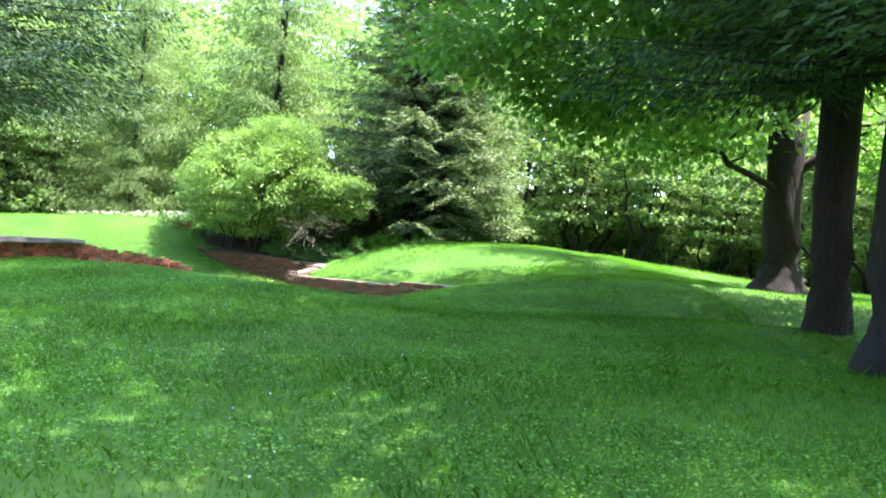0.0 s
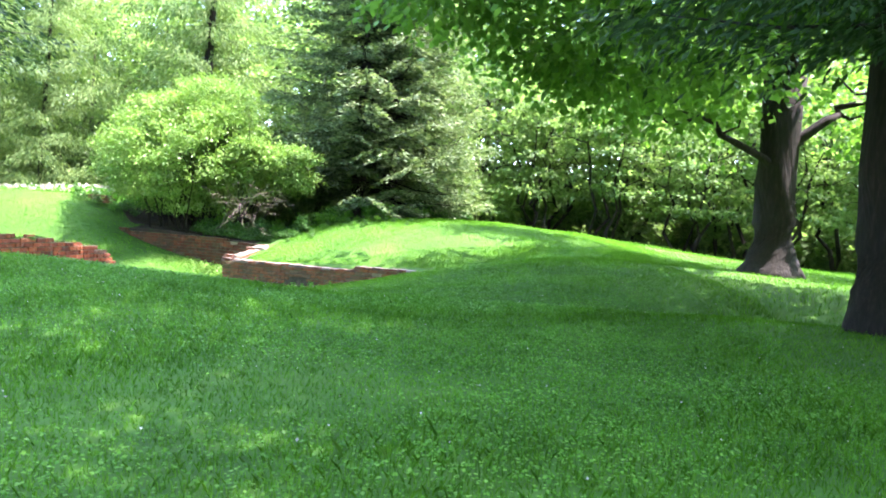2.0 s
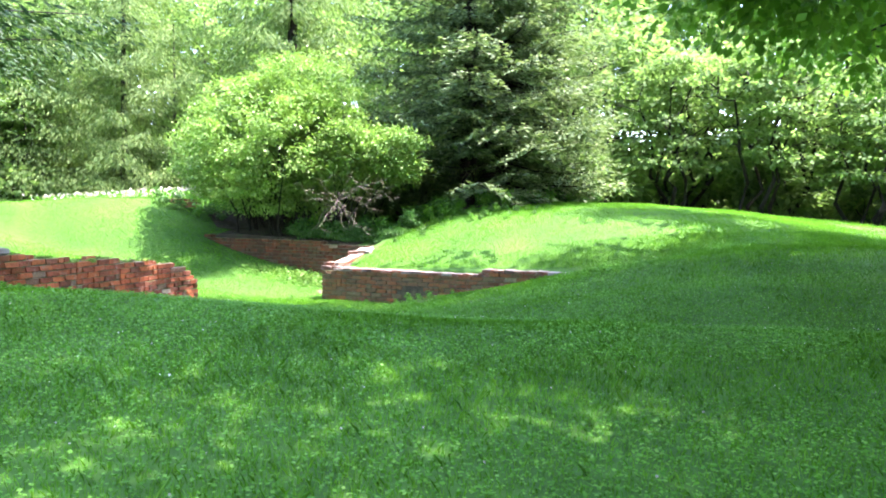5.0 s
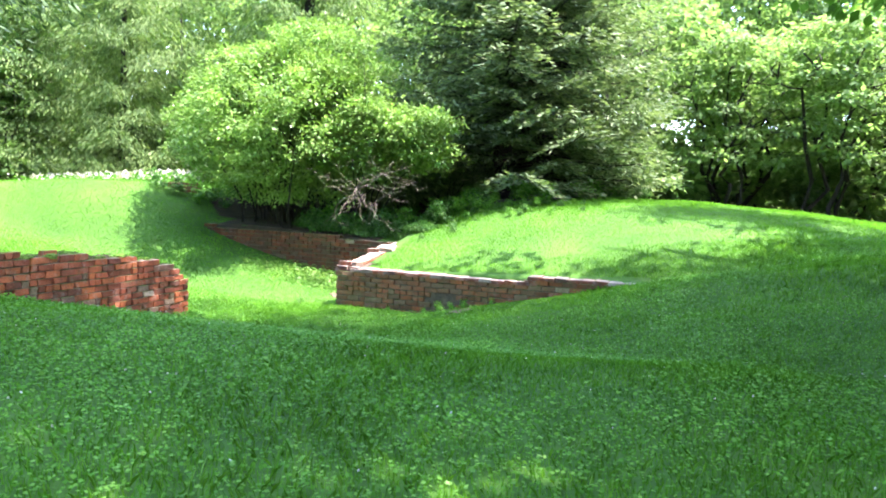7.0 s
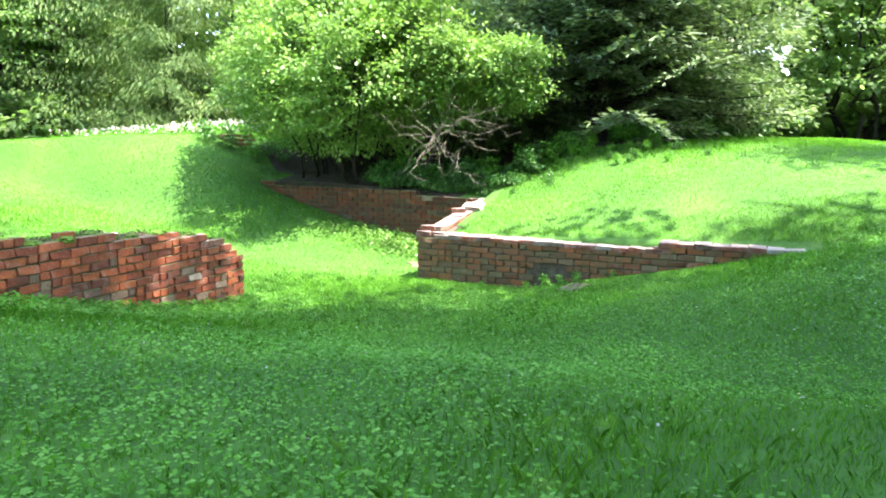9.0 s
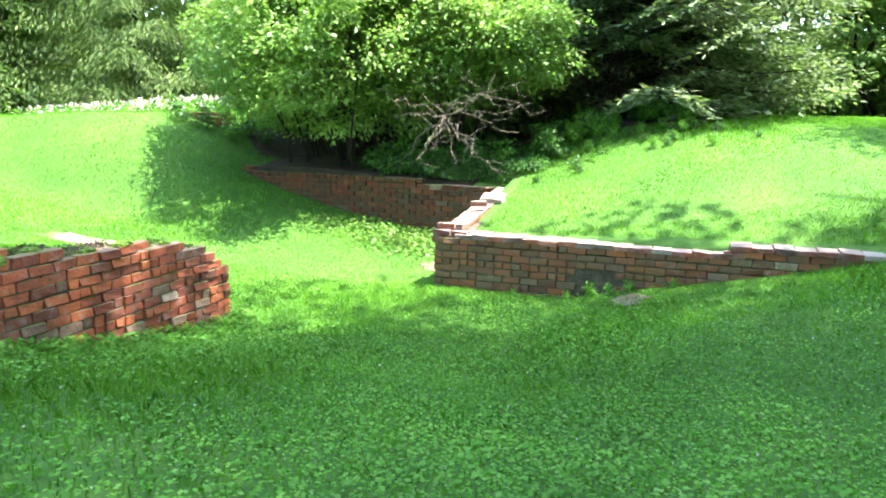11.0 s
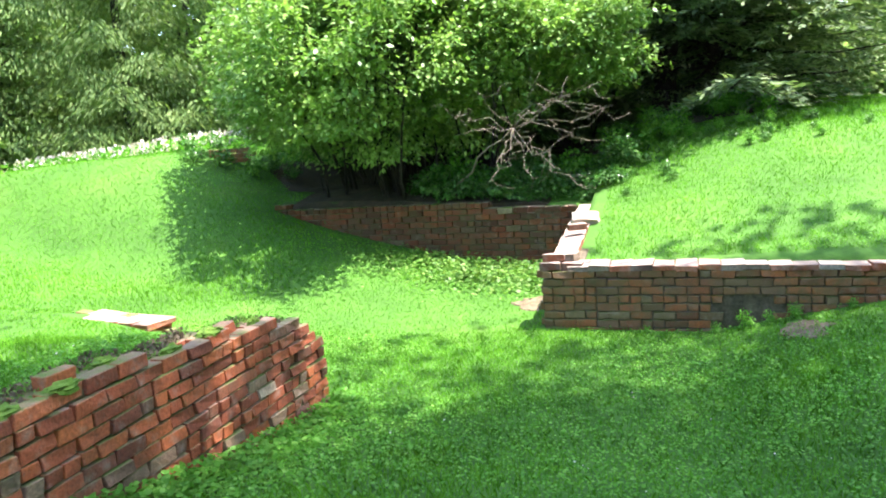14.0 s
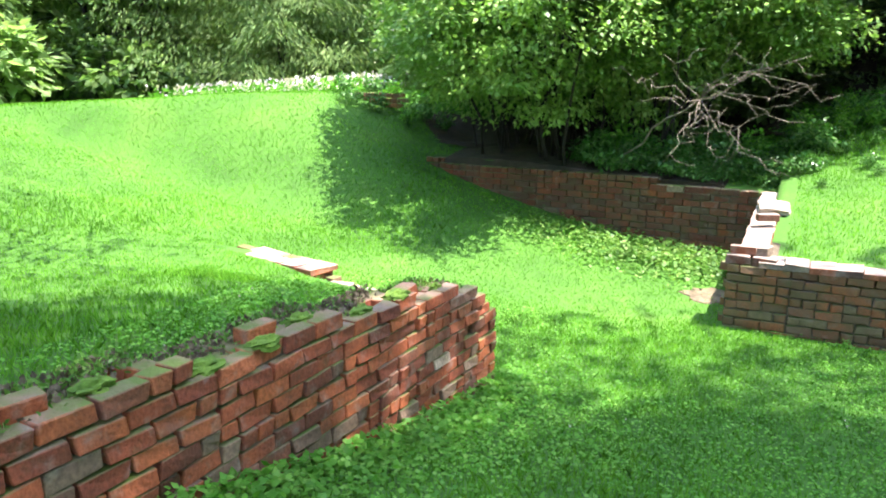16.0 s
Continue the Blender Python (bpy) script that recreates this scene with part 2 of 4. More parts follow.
def height(x, y):
    x, y = np.asarray(x, float), np.asarray(y, float)
    u, v = to_uv(x, y)
    up = lawn(x, y)
    climb = (0.22 - 0.06 * smooth01(-v, 0, 2)) * (1 - 0.8 * smooth01(-v, 2.2, 4.6))
    floor = -0.08 + 1.1 * smooth01(-v, 2.2, 7.6) + climb * np.clip(u - 1.5, 0, 12) + 0.06 * np.clip(v, 0, 6)
    way = soft_min(floor, up + 0.03, 0.17)
    right = soft_min(0.44 + 0.022 * np.clip(u, 0, 9) + (0.2 + 0.05 * np.clip(u, 0, 6)) * np.clip(v, 0, 30), up)
    past = smooth01(u, 4.6, 7) * (1 - smooth01(v, 0.2, 3))
    right = right * (1 - past) + way * past
    back = soft_min(0.80 + 0.05 * np.clip(-u, 0, 5) + 0.13 * np.clip(v - V_BACK, 0, 40), 1.95 + 0 * v)
    back = back + (room(u, v) - back) * smooth01(-u, 3.6, 5.0)
    back = back + (right - back) * smooth01(u, -0.6, 1.5) * smooth01(v, 2.4, 4.0)
    z = np.where((u > 0.14) & (v > 0.14), right, way)
    share = np.maximum(smooth01(u, -2.6, -0.6), smooth01(-v, 1.2, 1.9) * (u > U_LEFT - 0.14)) * (1 - smooth01(v, -0.1, 1.3))
    edge = mound_edge(u)
    low = room(u, v) + (way - room(u, v)) * share
    z = np.where((u <= 0.14) & (v > edge), low, z)
    z = np.where((u <= 0.14) & (v > V_BACK + 0.14), back, z)
    bank = mound(u, v)
    z = np.where((u <= U_LEFT - 0.14) & (v <= edge), bank + (room(u, v) - bank) * smooth01(-u, 3.2, 7.0), z)
    south = smooth01(-v, 8.0, 10.5)
    z = z * (1 - south) + up * south
    return z + 0.012 * np.sin(2.1 * x + 1.3 * y) * np.sin(1.7 * y - 0.6 * x)


def ground_z(x, y):
    return float(height(np.array([x]), np.array([y]))[0])


def axis(lo, hi, step, cuts, far):
    a = set(np.round(np.arange(lo, hi + 1e-6, step), 4))
    for c in cuts:
        a = {q for q in a if abs(q - c) > step * 0.3} | {round(c - 0.02, 4), round(c + 0.02, 4)}
    d, s = hi, step
    while d < far:
        s *= 1.35
        d += s
        a.add(round(d, 4))
    d, s = lo, step
    while d > -far:
        s *= 1.35
        d -= s
        a.add(round(d, 4))
    return np.array(sorted(a))


us = axis(-10, 10, 0.16, (0.14, U_LEFT - 0.14), 420)
vs = axis(-16, 8, 0.16, (0.14, -2.24, V_BACK + 0.14), 420)
gu, gv = np.meshgrid(us, vs, indexing="ij")
gx, gy = to_xy(gu, gv)
gz = height(gx, gy)
nu, nv = gu.shape
idx = np.arange(nu * nv).reshape(nu, nv)
quads = np.stack([idx[:-1, :-1], idx[1:, :-1], idx[1:, 1:], idx[:-1, 1:]], -1).reshape(-1, 4)
gm = bpy.data.meshes.new("ground")
gm.from_pydata(np.stack([gx, gy, gz], -1).reshape(-1, 3).tolist(), [], quads.tolist())
gm.polygons.foreach_set("use_smooth", np.ones(len(quads), dtype=bool))
gm.materials.append(M_SOIL)
ground = tagged(new("ground", gm), "uneven green lawn with a sunken grassy way", "lawn", kind="structure")

# ---- brick walls ----
BL, BH, BD, JOINT = 0.198, 0.071, 0.095, 0.009     # brick and joint
PITCH = BH + JOINT


def brick_mesh(name, length, depth, height_, material, seed):
    rng = random.Random(seed)
    bm = bmesh.new()
    bmesh.ops.create_cube(bm, size=1)
    for v in bm.verts:
        v.co = Vector((v.co.x * length, v.co.y * depth, v.co.z * height_)) + Vector([rng.uniform(-0.008, 0.008) for _ in range(3)])
    bmesh.ops.bevel(bm, geom=list(bm.edges), offset=0.0045, segments=1, affect="EDGES")
    me = bpy.data.meshes.new(name)
    bm.to_mesh(me)
    bm.free()
    me.materials.append(material)
    return me


def cap_row(wall, u0, v0, along, s0, s1, z, thick, seed, material, tilt=0.0):
    """A row of bricks laid across the top of a wall."""
    rng = random.Random(seed)
    kinds = [brick_mesh("brick", BL, thick + 0.005, BH * 0.8, material, seed + i) for i in range(4)]
    inn = (-along[1], along[0])
    ang = YAW + math.degrees(math.atan2(along[1], along[0]))
    s = s0
    while s < s1:
        x, y = to_xy(u0 + along[0] * s + inn[0] * (thick / 2 - 0.012), v0 + along[1] * s + inn[1] * (thick / 2 - 0.012))
        ob = new("brick", rng.choice(kinds))
        ob.matrix_basis = pose(x, y, z(s) + BH * 0.4 + rng.uniform(-0.005, 0.004), rng.uniform(-1.5, 1.5), tilt + rng.uniform(-0.8, 0.8), ang + rng.uniform(-1.2, 1.2))
        ob.parent = wall
        s += BL + 0.001


def brick_wall(name, u0, v0, along, length, base, top, thick, material, label, seed, header_rows=(), sunk=PITCH + 0.02, gap=None, loose_top=1.0, headers=0.1):
    """A wall of laid bricks. along: unit (du, dv); the face to its right side is the seen one. base and top: heights along its run."""
    rng = random.Random(seed)
    stretch = [brick_mesh("brick", BL, BD, BH, material, seed + i) for i in range(5)]
    head = [brick_mesh("brick", BL / 2 - JOINT / 2, BD, BH, material, seed + 9 + i) for i in range(4)]
    wall = tagged(new(name), label, "brick wall", kind="structure")
    ang = YAW + math.degrees(math.atan2(along[1], along[0]))
    inn = (-along[1], along[0])
    zmax = max(top(s * length / 40) for s in range(41))
    zmin = min(base(s * length / 40) for s in range(41))
    rows = int((zmax - zmin) / PITCH) + 2
    for r in range(rows):
        z = zmin + (r + 0.5) * PITCH
        short = r in header_rows
        step = (BL + JOINT) / (2 if short else 1)
        s = -(r % 2) * (BL + JOINT) / 2 + step / 2
        while s < length + step * 0.4:
            if gap and gap[0] < s < gap[1] and z < gap[2]:
                s += step
                continue
            if s > -0.02 and z + BH / 2 <= top(min(max(s, 0), length)) + 0.01 and z + BH / 2 > base(min(max(s, 0), length)) - 0.03:
                sh = short or rng.random() < headers
                shifts = (0.0,) if short or not sh else (-step / 4, step / 4)
                if not short and s - BL / 2 < -0.02:
                    sh, shifts = True, (step / 4,)
                if not short and s + BL / 2 > length + 0.02:
                    sh, shifts = True, (-step / 4,)
                for ds in shifts:
                    if s + ds > length - 0.03:
                        continue
                    off = BD / 2 + rng.uniform(-0.006, 0.008) + (0.02 if rng.random() < 0.05 else 0)
                    u, v = u0 + along[0] * (s + ds) + inn[0] * off, v0 + along[1] * (s + ds) + inn[1] * off
                    x, y = to_xy(u, v)
                    ob = new("brick", rng.choice(head if sh else stretch))
                    ob.matrix_basis = pose(x, y, z + rng.uniform(-0.003, 0.003), rng.uniform(-1.2, 1.2), rng.uniform(-1.1, 1.1), ang + rng.uniform(-1.0, 1.0))
                    ob.parent = wall
                end = s < 0.12 or s > length - 0.12
                crest = z + PITCH + BH / 2 > top(min(max(s, 0), length)) + 0.01
                if end or crest:
                    for k in (1, 2):
                        if rng.random() < (0.93 if end else (0.93 if k == 1 else 0.8) * loose_top):
                            off = BD * (k + 0.5) + JOINT * k + rng.uniform(-0.012, 0.012)
                            x, y = to_xy(u0 + along[0] * (s + rng.uniform(-0.02, 0.02)) + inn[0] * off, v0 + along[1] * s + inn[1] * off)
                            ob = new("brick", rng.choice(head if sh else stretch))
                            ob.matrix_basis = pose(x, y, z - 0.012 * k + rng.uniform(-0.014, 0.002), rng.uniform(-2.5, 2.5), rng.uniform(-2, 2), ang + rng.uniform(-4, 4))
                            ob.parent = wall
            s += step
    # mortar core, set back behind the faces
    n = 40
    bm = bmesh.new()
    ring = []
    for i in range(n + 1):
        s = length * i / n
        t, b = min(top(q) for q in (max(s - 0.1, 0), s, min(s + 0.1, length))) - sunk, base(s) - 0.25
        pts = []
        for off in (0.034, thick):
            u, v = u0 + along[0] * s + inn[0] * off, v0 + along[1] * s + inn[1] * off
            x, y = to_xy(u, v)
            pts += [bm.verts.new((x, y, b)), bm.verts.new((x, y, max(t, b + 0.02)))]
        ring.append(pts)
    for a, b in zip(ring, ring[1:]):
        for i, j in ((0, 1), (1, 3), (3, 2), (2, 0)):
            bm.faces.new((a[i], a[j], b[j], b[i]))
    for e in (ring[0], ring[-1]):
        bm.faces.new((e[0], e[1], e[3], e[2]))
    bmesh.ops.recalc_face_normals(bm, faces=bm.faces)
    part("mortar_core", bm, M_MORTAR, wall)
    return wall


def run(values):
    """A height along a wall, straight between (metres, height) pairs."""
    return lambda q: float(np.interp(q, [a for a, b in values], [b for a, b in values]))


front = brick_wall("wall_front", -0.08, 0.0, (1, 0), 4.85, run([(0, -0.134), (1.3, -0.09), (2.05, 0.02), (3.15, 0.22), (4.0, 0.4), (4.85, 0.62)]), lambda q: 0.50 if q < 3.25 else 0.58, W, M_BRICK_D,
                   "low weathered brick retaining wall with pale sunlit capping", 11, (4,), gap=(1.62, 2.1, 0.26))
cap_row(front, -0.08, 0.0, (1, 0), 0.35, 3.2, lambda q: 0.50 - 0.004 * q, W, 70, M_CAPB)
cap_row(front, -0.08, 0.0, (1, 0), 3.3, 4.8, lambda q: 0.578, W, 71, M_CAPB)


def return_top(q):
    return 0.86 - 0.115 * q


ret = brick_wall("wall_return", 0.0, V_BACK, (0, -1), V_BACK - 0.1, lambda q: -0.14, lambda q: return_top(q) - 0.05, W, M_BRICK_D, "sloping brick return wall beside the sunken way", 23, (), 0.012)
cap_row(ret, 0.0, V_BACK, (0, -1), 0.1, V_BACK - 0.15, lambda q: return_top(q) - 0.06, 0.23, 72, M_CAPB, 6.6)
brick_wall("wall_back", -4.4, V_BACK, (1, 0), 4.5, run([(0, 0.8), (1.5, 0.35), (2.7, 0.1), (4.5, -0.03)]), run([(0, 1.0), (4.5, 0.88)]), W, M_BRICK_B, "mossy brick wall under the shrub, darkened as in its shade", 37, (11, 12, 13))
V_SOUTH = -8.2
brick_wall("wall_left", U_LEFT, V_SOUTH, (0, 1), V_END - V_SOUTH, lambda q: float(np.interp(V_SOUTH + q, (-6.5, -5.6, -5.0, -4.2, -3.5, -2.1), (0.72, 0.6, 0.44, 0.22, 0.06, -0.17))),
           lambda q: float(left_course(V_SOUTH + q)), W, M_BRICK, "crumbling red brick wall stepping down to its free end", 51, (), 0.045, loose_top=0.95, headers=0.13)


def mound_cap(q):
    return 0.40 if q < 1.6 else 0.515 + 0.05 * max(q - 2.3, 0)


# wall on the far side of the mound, nearly level with the grass
far = brick_wall("wall_mound", -1.4, -2.1, (-0.98, 0.199), 2.9, lambda q: -0.05 + 0.1 * q, lambda q: mound_cap(q) - 0.01, W, M_BRICK, "sunken brick wall top nearly flush with the grass", 83)
cap_row(far, -1.4, -2.1, (-0.98, 0.199), 1.72, 2.7, lambda q: mound_cap(q) - 0.062, W, 84, M_CAPB)

# loose bricks: broken edge of the mound, stones at the corner
loose = [brick_mesh("loose_brick", BL, BD, BH, M_CAPB, 200 + i) for i in range(4)]
for i in range(6):
    x, y = to_xy(-1.65 - 0.23 * i, -2.17 + 0.047 * i - 0.04 * (i % 2))
    ob = tagged(new("loose_brick", loose[i % 4]), "weathered loose brick on the broken wall edge", "brick", "broken wall edge")
    ob.matrix_basis = pose(x, y, 0.375 + 0.008 * (i % 3), random.uniform(-4, 4), random.uniform(-4, 4), YAW + random.uniform(-12, 12))
for i, (u, v, z, turn) in enumerate(((0.0, 0.06, 0.548, 4), (0.04, 0.22, 0.545, 96), (0.22, 0.06, 0.545, -3), (0.02, 0.12, 0.622, 14), (0.2, 0.2, 0.618, 80), (0.14, 0.95, 0.79, 30))):
    x, y = to_xy(u, v)
    ob = tagged(new("corner_brick", loose[(i * 2 + 1) % 4]), "pale weathered brick stacked on the wall corner", "brick", "corner bricks")
    ob.matrix_basis = pose(x, y, z - 0.002, 0, 0, YAW + turn)
x, y = to_xy(3.16, 0.05)
ob = tagged(new("loose_brick", loose[2]), "pale weathered brick closing a step in the wall top", "brick", "corner bricks")
ob.matrix_basis = pose(x, y, 0.536, 0, 0, YAW + 2)


def stone_mesh(name, lx, ly, lz, seed, material):
    r = random.Random(seed)
    bm = bmesh.new()
    bmesh.ops.create_cube(bm, size=1)
    bmesh.ops.subdivide_edges(bm, edges=list(bm.edges), cuts=3, use_grid_fill=True)
    for v in bm.verts:
        n = noise.noise_vector(v.co * 2.3 + Vector((seed, 0, 0))) * 0.10
        v.co = Vector((v.co.x * lx, v.co.y * ly, v.co.z * lz)) + Vector((n.x * lx, n.y * ly, n.z * lz))
    bmesh.ops.bevel(bm, geom=[e for e in bm.edges if e.calc_face_angle(0) > 0.9], offset=min(lx, ly, lz) * 0.12, segments=1, affect="EDGES")
    me = bpy.data.meshes.new(name)
    bm.to_mesh(me)
    bm.free()
    me.materials.append(material)
    return me


x, y = to_xy(0.16, 1.55)
st = tagged(new("cap_stone", stone_mesh("cap_stone", 0.3, 0.34, 0.07, 3, M_CAP)), "rough pale stone lying on the return wall", "stone")
st.matrix_basis = pose(x, y, return_top(0.8) + 0.03, 6, 0, YAW + 8)
x, y = to_xy(U_LEFT - 0.12, -7.1)
slab = tagged(new("stone_slab", stone_mesh("stone_slab", 0.5, 2.3, 0.09, 5, M_SLAB)), "long grey stone slab capping the brick wall", "stone slab")
slab.matrix_basis = pose(x, y, 1.165, 0, 0, YAW + 1)
# bricks lying loose on the crumbling wall
for i, (v, q, lift, turn) in enumerate(((-4.42, 0.14, 0.028, 86), (-5.5, 0.13, 0.026, 80), (-3.05, 0.2, 0.016, 95))):
    x, y = to_xy(U_LEFT - q, v)
    ob = tagged(new("loose_brick", brick_mesh("loose_brick", BL * 0.9, BD, BH, M_BRICK, 300 + i)), "mortar-crusted red brick lying loose on the wall top", "brick", "loose wall bricks")
    ob.matrix_basis = pose(x, y, float(left_course(v)) + lift, 2, 1.5, YAW + turn)
# moss cushions on the crumbling wall
for i, (v, q, w) in enumerate(((-4.8, 0.07, 0.17), (-4.46, 0.05, 0.15), (-3.7, 0.08, 0.14), (-3.36, 0.07, 0.17), (-2.85, 0.1, 0.1), (-5.25, 0.1, 0.15), (-4.15, 0.12, 0.13), (-3.95, 0.2, 0.14), (-4.95, 0.2, 0.16))):
    bm = bmesh.new()
    bmesh.ops.create_icosphere(bm, subdivisions=3, radius=1)
    for p in bm.verts:
        n = 1 + 0.7 * noise.noise(p.co * 2.4 + Vector((i, 0, 0)))
        p.co = Vector((p.co.x * w * 0.32 * n, p.co.y * w * 0.55 * n, p.co.z * 0.03 * n))
    me = bpy.data.meshes.new("moss")
    bm.to_mesh(me)
    bm.free()
    me.materials.append(M_MOSS)
    x, y = to_xy(U_LEFT - q, v)
    top_z = float(left_course(v))
    ob = tagged(new("moss", me), "bright green moss cushion on the old bricks", "moss", "moss on the wall")
    ob.matrix_basis = pose(x, y, top_z + 0.004, 0, 0, YAW)

# ---- trees ----
rng = np.random.default_rng(4)


def trunk_bm(points, radii, sides=10, bm=None, wobble=0.0):
    bm = bm or bmesh.new()
    rings = []
    for i, (p, r) in enumerate(zip(points, radii)):
        p = Vector(p)
        d = (Vector(points[min(i + 1, len(points) - 1)]) - Vector(points[max(i - 1, 0)])).normalized()
        q = d.to_track_quat("Z", "Y")
        rings.append([bm.verts.new(p + q @ Vector((math.cos(a) * r * (1 + wobble * math.sin(3 * a + i) + wobble * math.sin(7 * a)), math.sin(a) * r * (1 + wobble * math.cos(5 * a)), 0)))
                      for a in (2 * math.pi * k / sides for k in range(sides))])
    for a, b in zip(rings, rings[1:]):
        for k in range(sides):
            f = bm.faces.new((a[k], a[(k + 1) % sides], b[(k + 1) % sides], b[k]))
            f.smooth = True
    bm.faces.new(rings[0][::-1]), bm.faces.new(rings[-1])
    return bm


def limb(bm, start, end, r0, r1, sag=0.0, n=6, sides=8, kink=0.12):
    """A crooked limb from start to end."""
    a, b = np.array(start, float), np.array(end, float)
    L = np.linalg.norm(b - a)
    pts, rs = [], []
    for i in range(n + 1):
        t = i / n
        p = a + (b - a) * t + np.array((0, 0, -sag * 4 * t * (1 - t) * L))
        if 0 < i < n:
            p = p + rng.normal(size=3) * kink * L / n
        pts.append(tuple(p))
        rs.append(r0 + (r1 - r0) * t)
    trunk_bm(pts, rs, sides, bm)
    return pts


def leaves_at(c, d, size, aspect, up=None):
    """Pointed leaves from places c in directions d; up: the way that their faces look."""
    n = len(c)
    d = d / np.linalg.norm(d, axis=1, keepdims=True)
    nrm = rng.normal(size=(n, 3)) if up is None else up
    e = np.cross(d, nrm)
    e /= np.linalg.norm(e, axis=1, keepdims=True) + 1e-9
    s = size * rng.uniform(0.6, 1.35, (n, 1))
    mid = c + d * s * 0.45
    return np.stack([c, mid + e * s * aspect * 0.5, c + d * s, mid - e * s * aspect * 0.5], 1)


def sprays(centres, out, radius, per, leaf, aspect=0.6, thick=0.18, tilt=0.35):
    """Flat leafy sprays: each centre carries a layered disc of leaves that face mostly upwards and reach outwards."""
    n = len(centres)
    a = rng.uniform(0, 2 * np.pi, (n, per))
    q = np.sqrt(rng.random((n, per)))
    rad = radius * rng.uniform(0.55, 1.35, (n, 1))
    off = np.stack([np.cos(a) * q * rad, np.sin(a) * q * rad, rng.normal(size=(n, per)) * thick * rad - 0.22 * q * q * rad], -1)
    c = (centres[:, None, :] + off).reshape(-1, 3)
    d = (off + np.repeat(out[:, None, :], per, 1) * radius * 0.5).reshape(-1, 3)
    d = d / (np.linalg.norm(d, axis=1, keepdims=True) + 1e-9) + rng.normal(size=c.shape) * 0.55
    d[:, 2] -= 0.3
    up = rng.normal(size=c.shape) * tilt + np.array((0, 0, 1.0))
    return leaves_at(c, d, leaf, aspect, up)


def crown_spots(centre, radii, n, shell=0.45, cut=None):
    """Places and outward ways of sprays in an uneven ellipsoid, with lobes and gaps."""
    d = rng.normal(size=(n * 2, 3))
    d /= np.linalg.norm(d, axis=1, keepdims=True)
    k = rng.normal(size=(5, 3)) * 2.2
    lobes = 0.86 + 0.16 * np.sin(d @ k[0]) + 0.12 * np.sin(d @ k[1] * 1.9 + 1) + 0.06 * np.sin(d @ k[2] * 3)
    gaps = np.sin(d @ k[3] * 2.3) * np.sin(d @ k[4] * 2.0 + 2)
    keep = gaps < 0.55
    d, lobes = d[keep][:n], lobes[keep][:n]
    r = (shell + (1 - shell) * rng.random((len(d), 1)) ** 0.55) * lobes[:, None]
    c = np.array(centre) + d * r * np.array(radii)
    return c, d


def leaf_mesh(name, quads, material, parent):
    return mesh_np(name, quads, 4, material, parent)


def shade_tree(x, y, h, r, trunk_r, fork, crown_c, crown_r, label, forks, low=(), n=900, lobes=(), flare=1.0):
    """A big lawn tree: flared trunk that forks, crooked limbs, a crown of leafy sprays."""
    z = ground_z(x, y)
    tree = tagged(new("shade_tree"), label, "tree", "lawn trees")
    tree.location = (x, y, z)
    hs = [-0.15, 0.05, 0.22, 0.5, 1.1, 2.0, fork * 0.8, fork]
    rs = [1 + 0.75 * flare, 1 + 0.55 * flare, 1 + 0.28 * flare, 1 + 0.12 * flare, 1.0, 0.94, 0.92, 0.98]
    bm = trunk_bm([(0.03 * math.sin(q * 2), 0.02 * q, q) for q in hs], [trunk_r * q for q in rs], 22, None, 0.045)
    part("trunk", bm, M_BARK, tree)
    for (ex, ey, ez, rr) in forks:
        bm = bmesh.new()
        pts = limb(bm, (0, 0, fork - 0.25), (ex, ey, ez), trunk_r * rr, trunk_r * rr * 0.35, -0.04, 7, 12, 0.25)
        for k in range(5):
            p = pts[2 + k]
            a = rng.uniform(0, 6.28)
            L = rng.uniform(1.5, 3.2)
            limb(bm, p, (p[0] + math.cos(a) * L, p[1] + math.sin(a) * L, p[2] + L * rng.uniform(0.0, 0.6)), trunk_r * rr * 0.3, 0.02, 0.0, 5, 7, 0.3)
        part("limb", bm, M_BARK, tree)
    for (sz, ex, ey, ez, rr) in low:
        bm = bmesh.new()
        pts = limb(bm, (0, 0, sz), (ex, ey, ez), rr, 0.018, -0.10, 8, 8, 0.3)
        for k in (3, 5, 6):
            p = pts[k]
            limb(bm, p, (p[0] + rng.uniform(-1, 1), p[1] + rng.uniform(-1, 1), p[2] + rng.uniform(-0.1, 0.6)), rr * 0.35, 0.01, 0, 4, 6, 0.3)
        part("limb", bm, M_BARK, tree)
    c, d = crown_spots(crown_c, crown_r, n, 0.4)
    for centre, radii, count in lobes:
        c2, d2 = crown_spots(centre, radii, count, 0.2)
        c, d = np.concatenate([c, c2]), np.concatenate([d, d2])
    ok = c[:, 2] + z > 3.0
    leaf_mesh("crown", sprays(c[ok], d[ok], 0.75, 46, 0.17, 0.75, 0.25, 0.6), M_MAPLE, tree)
    return tree


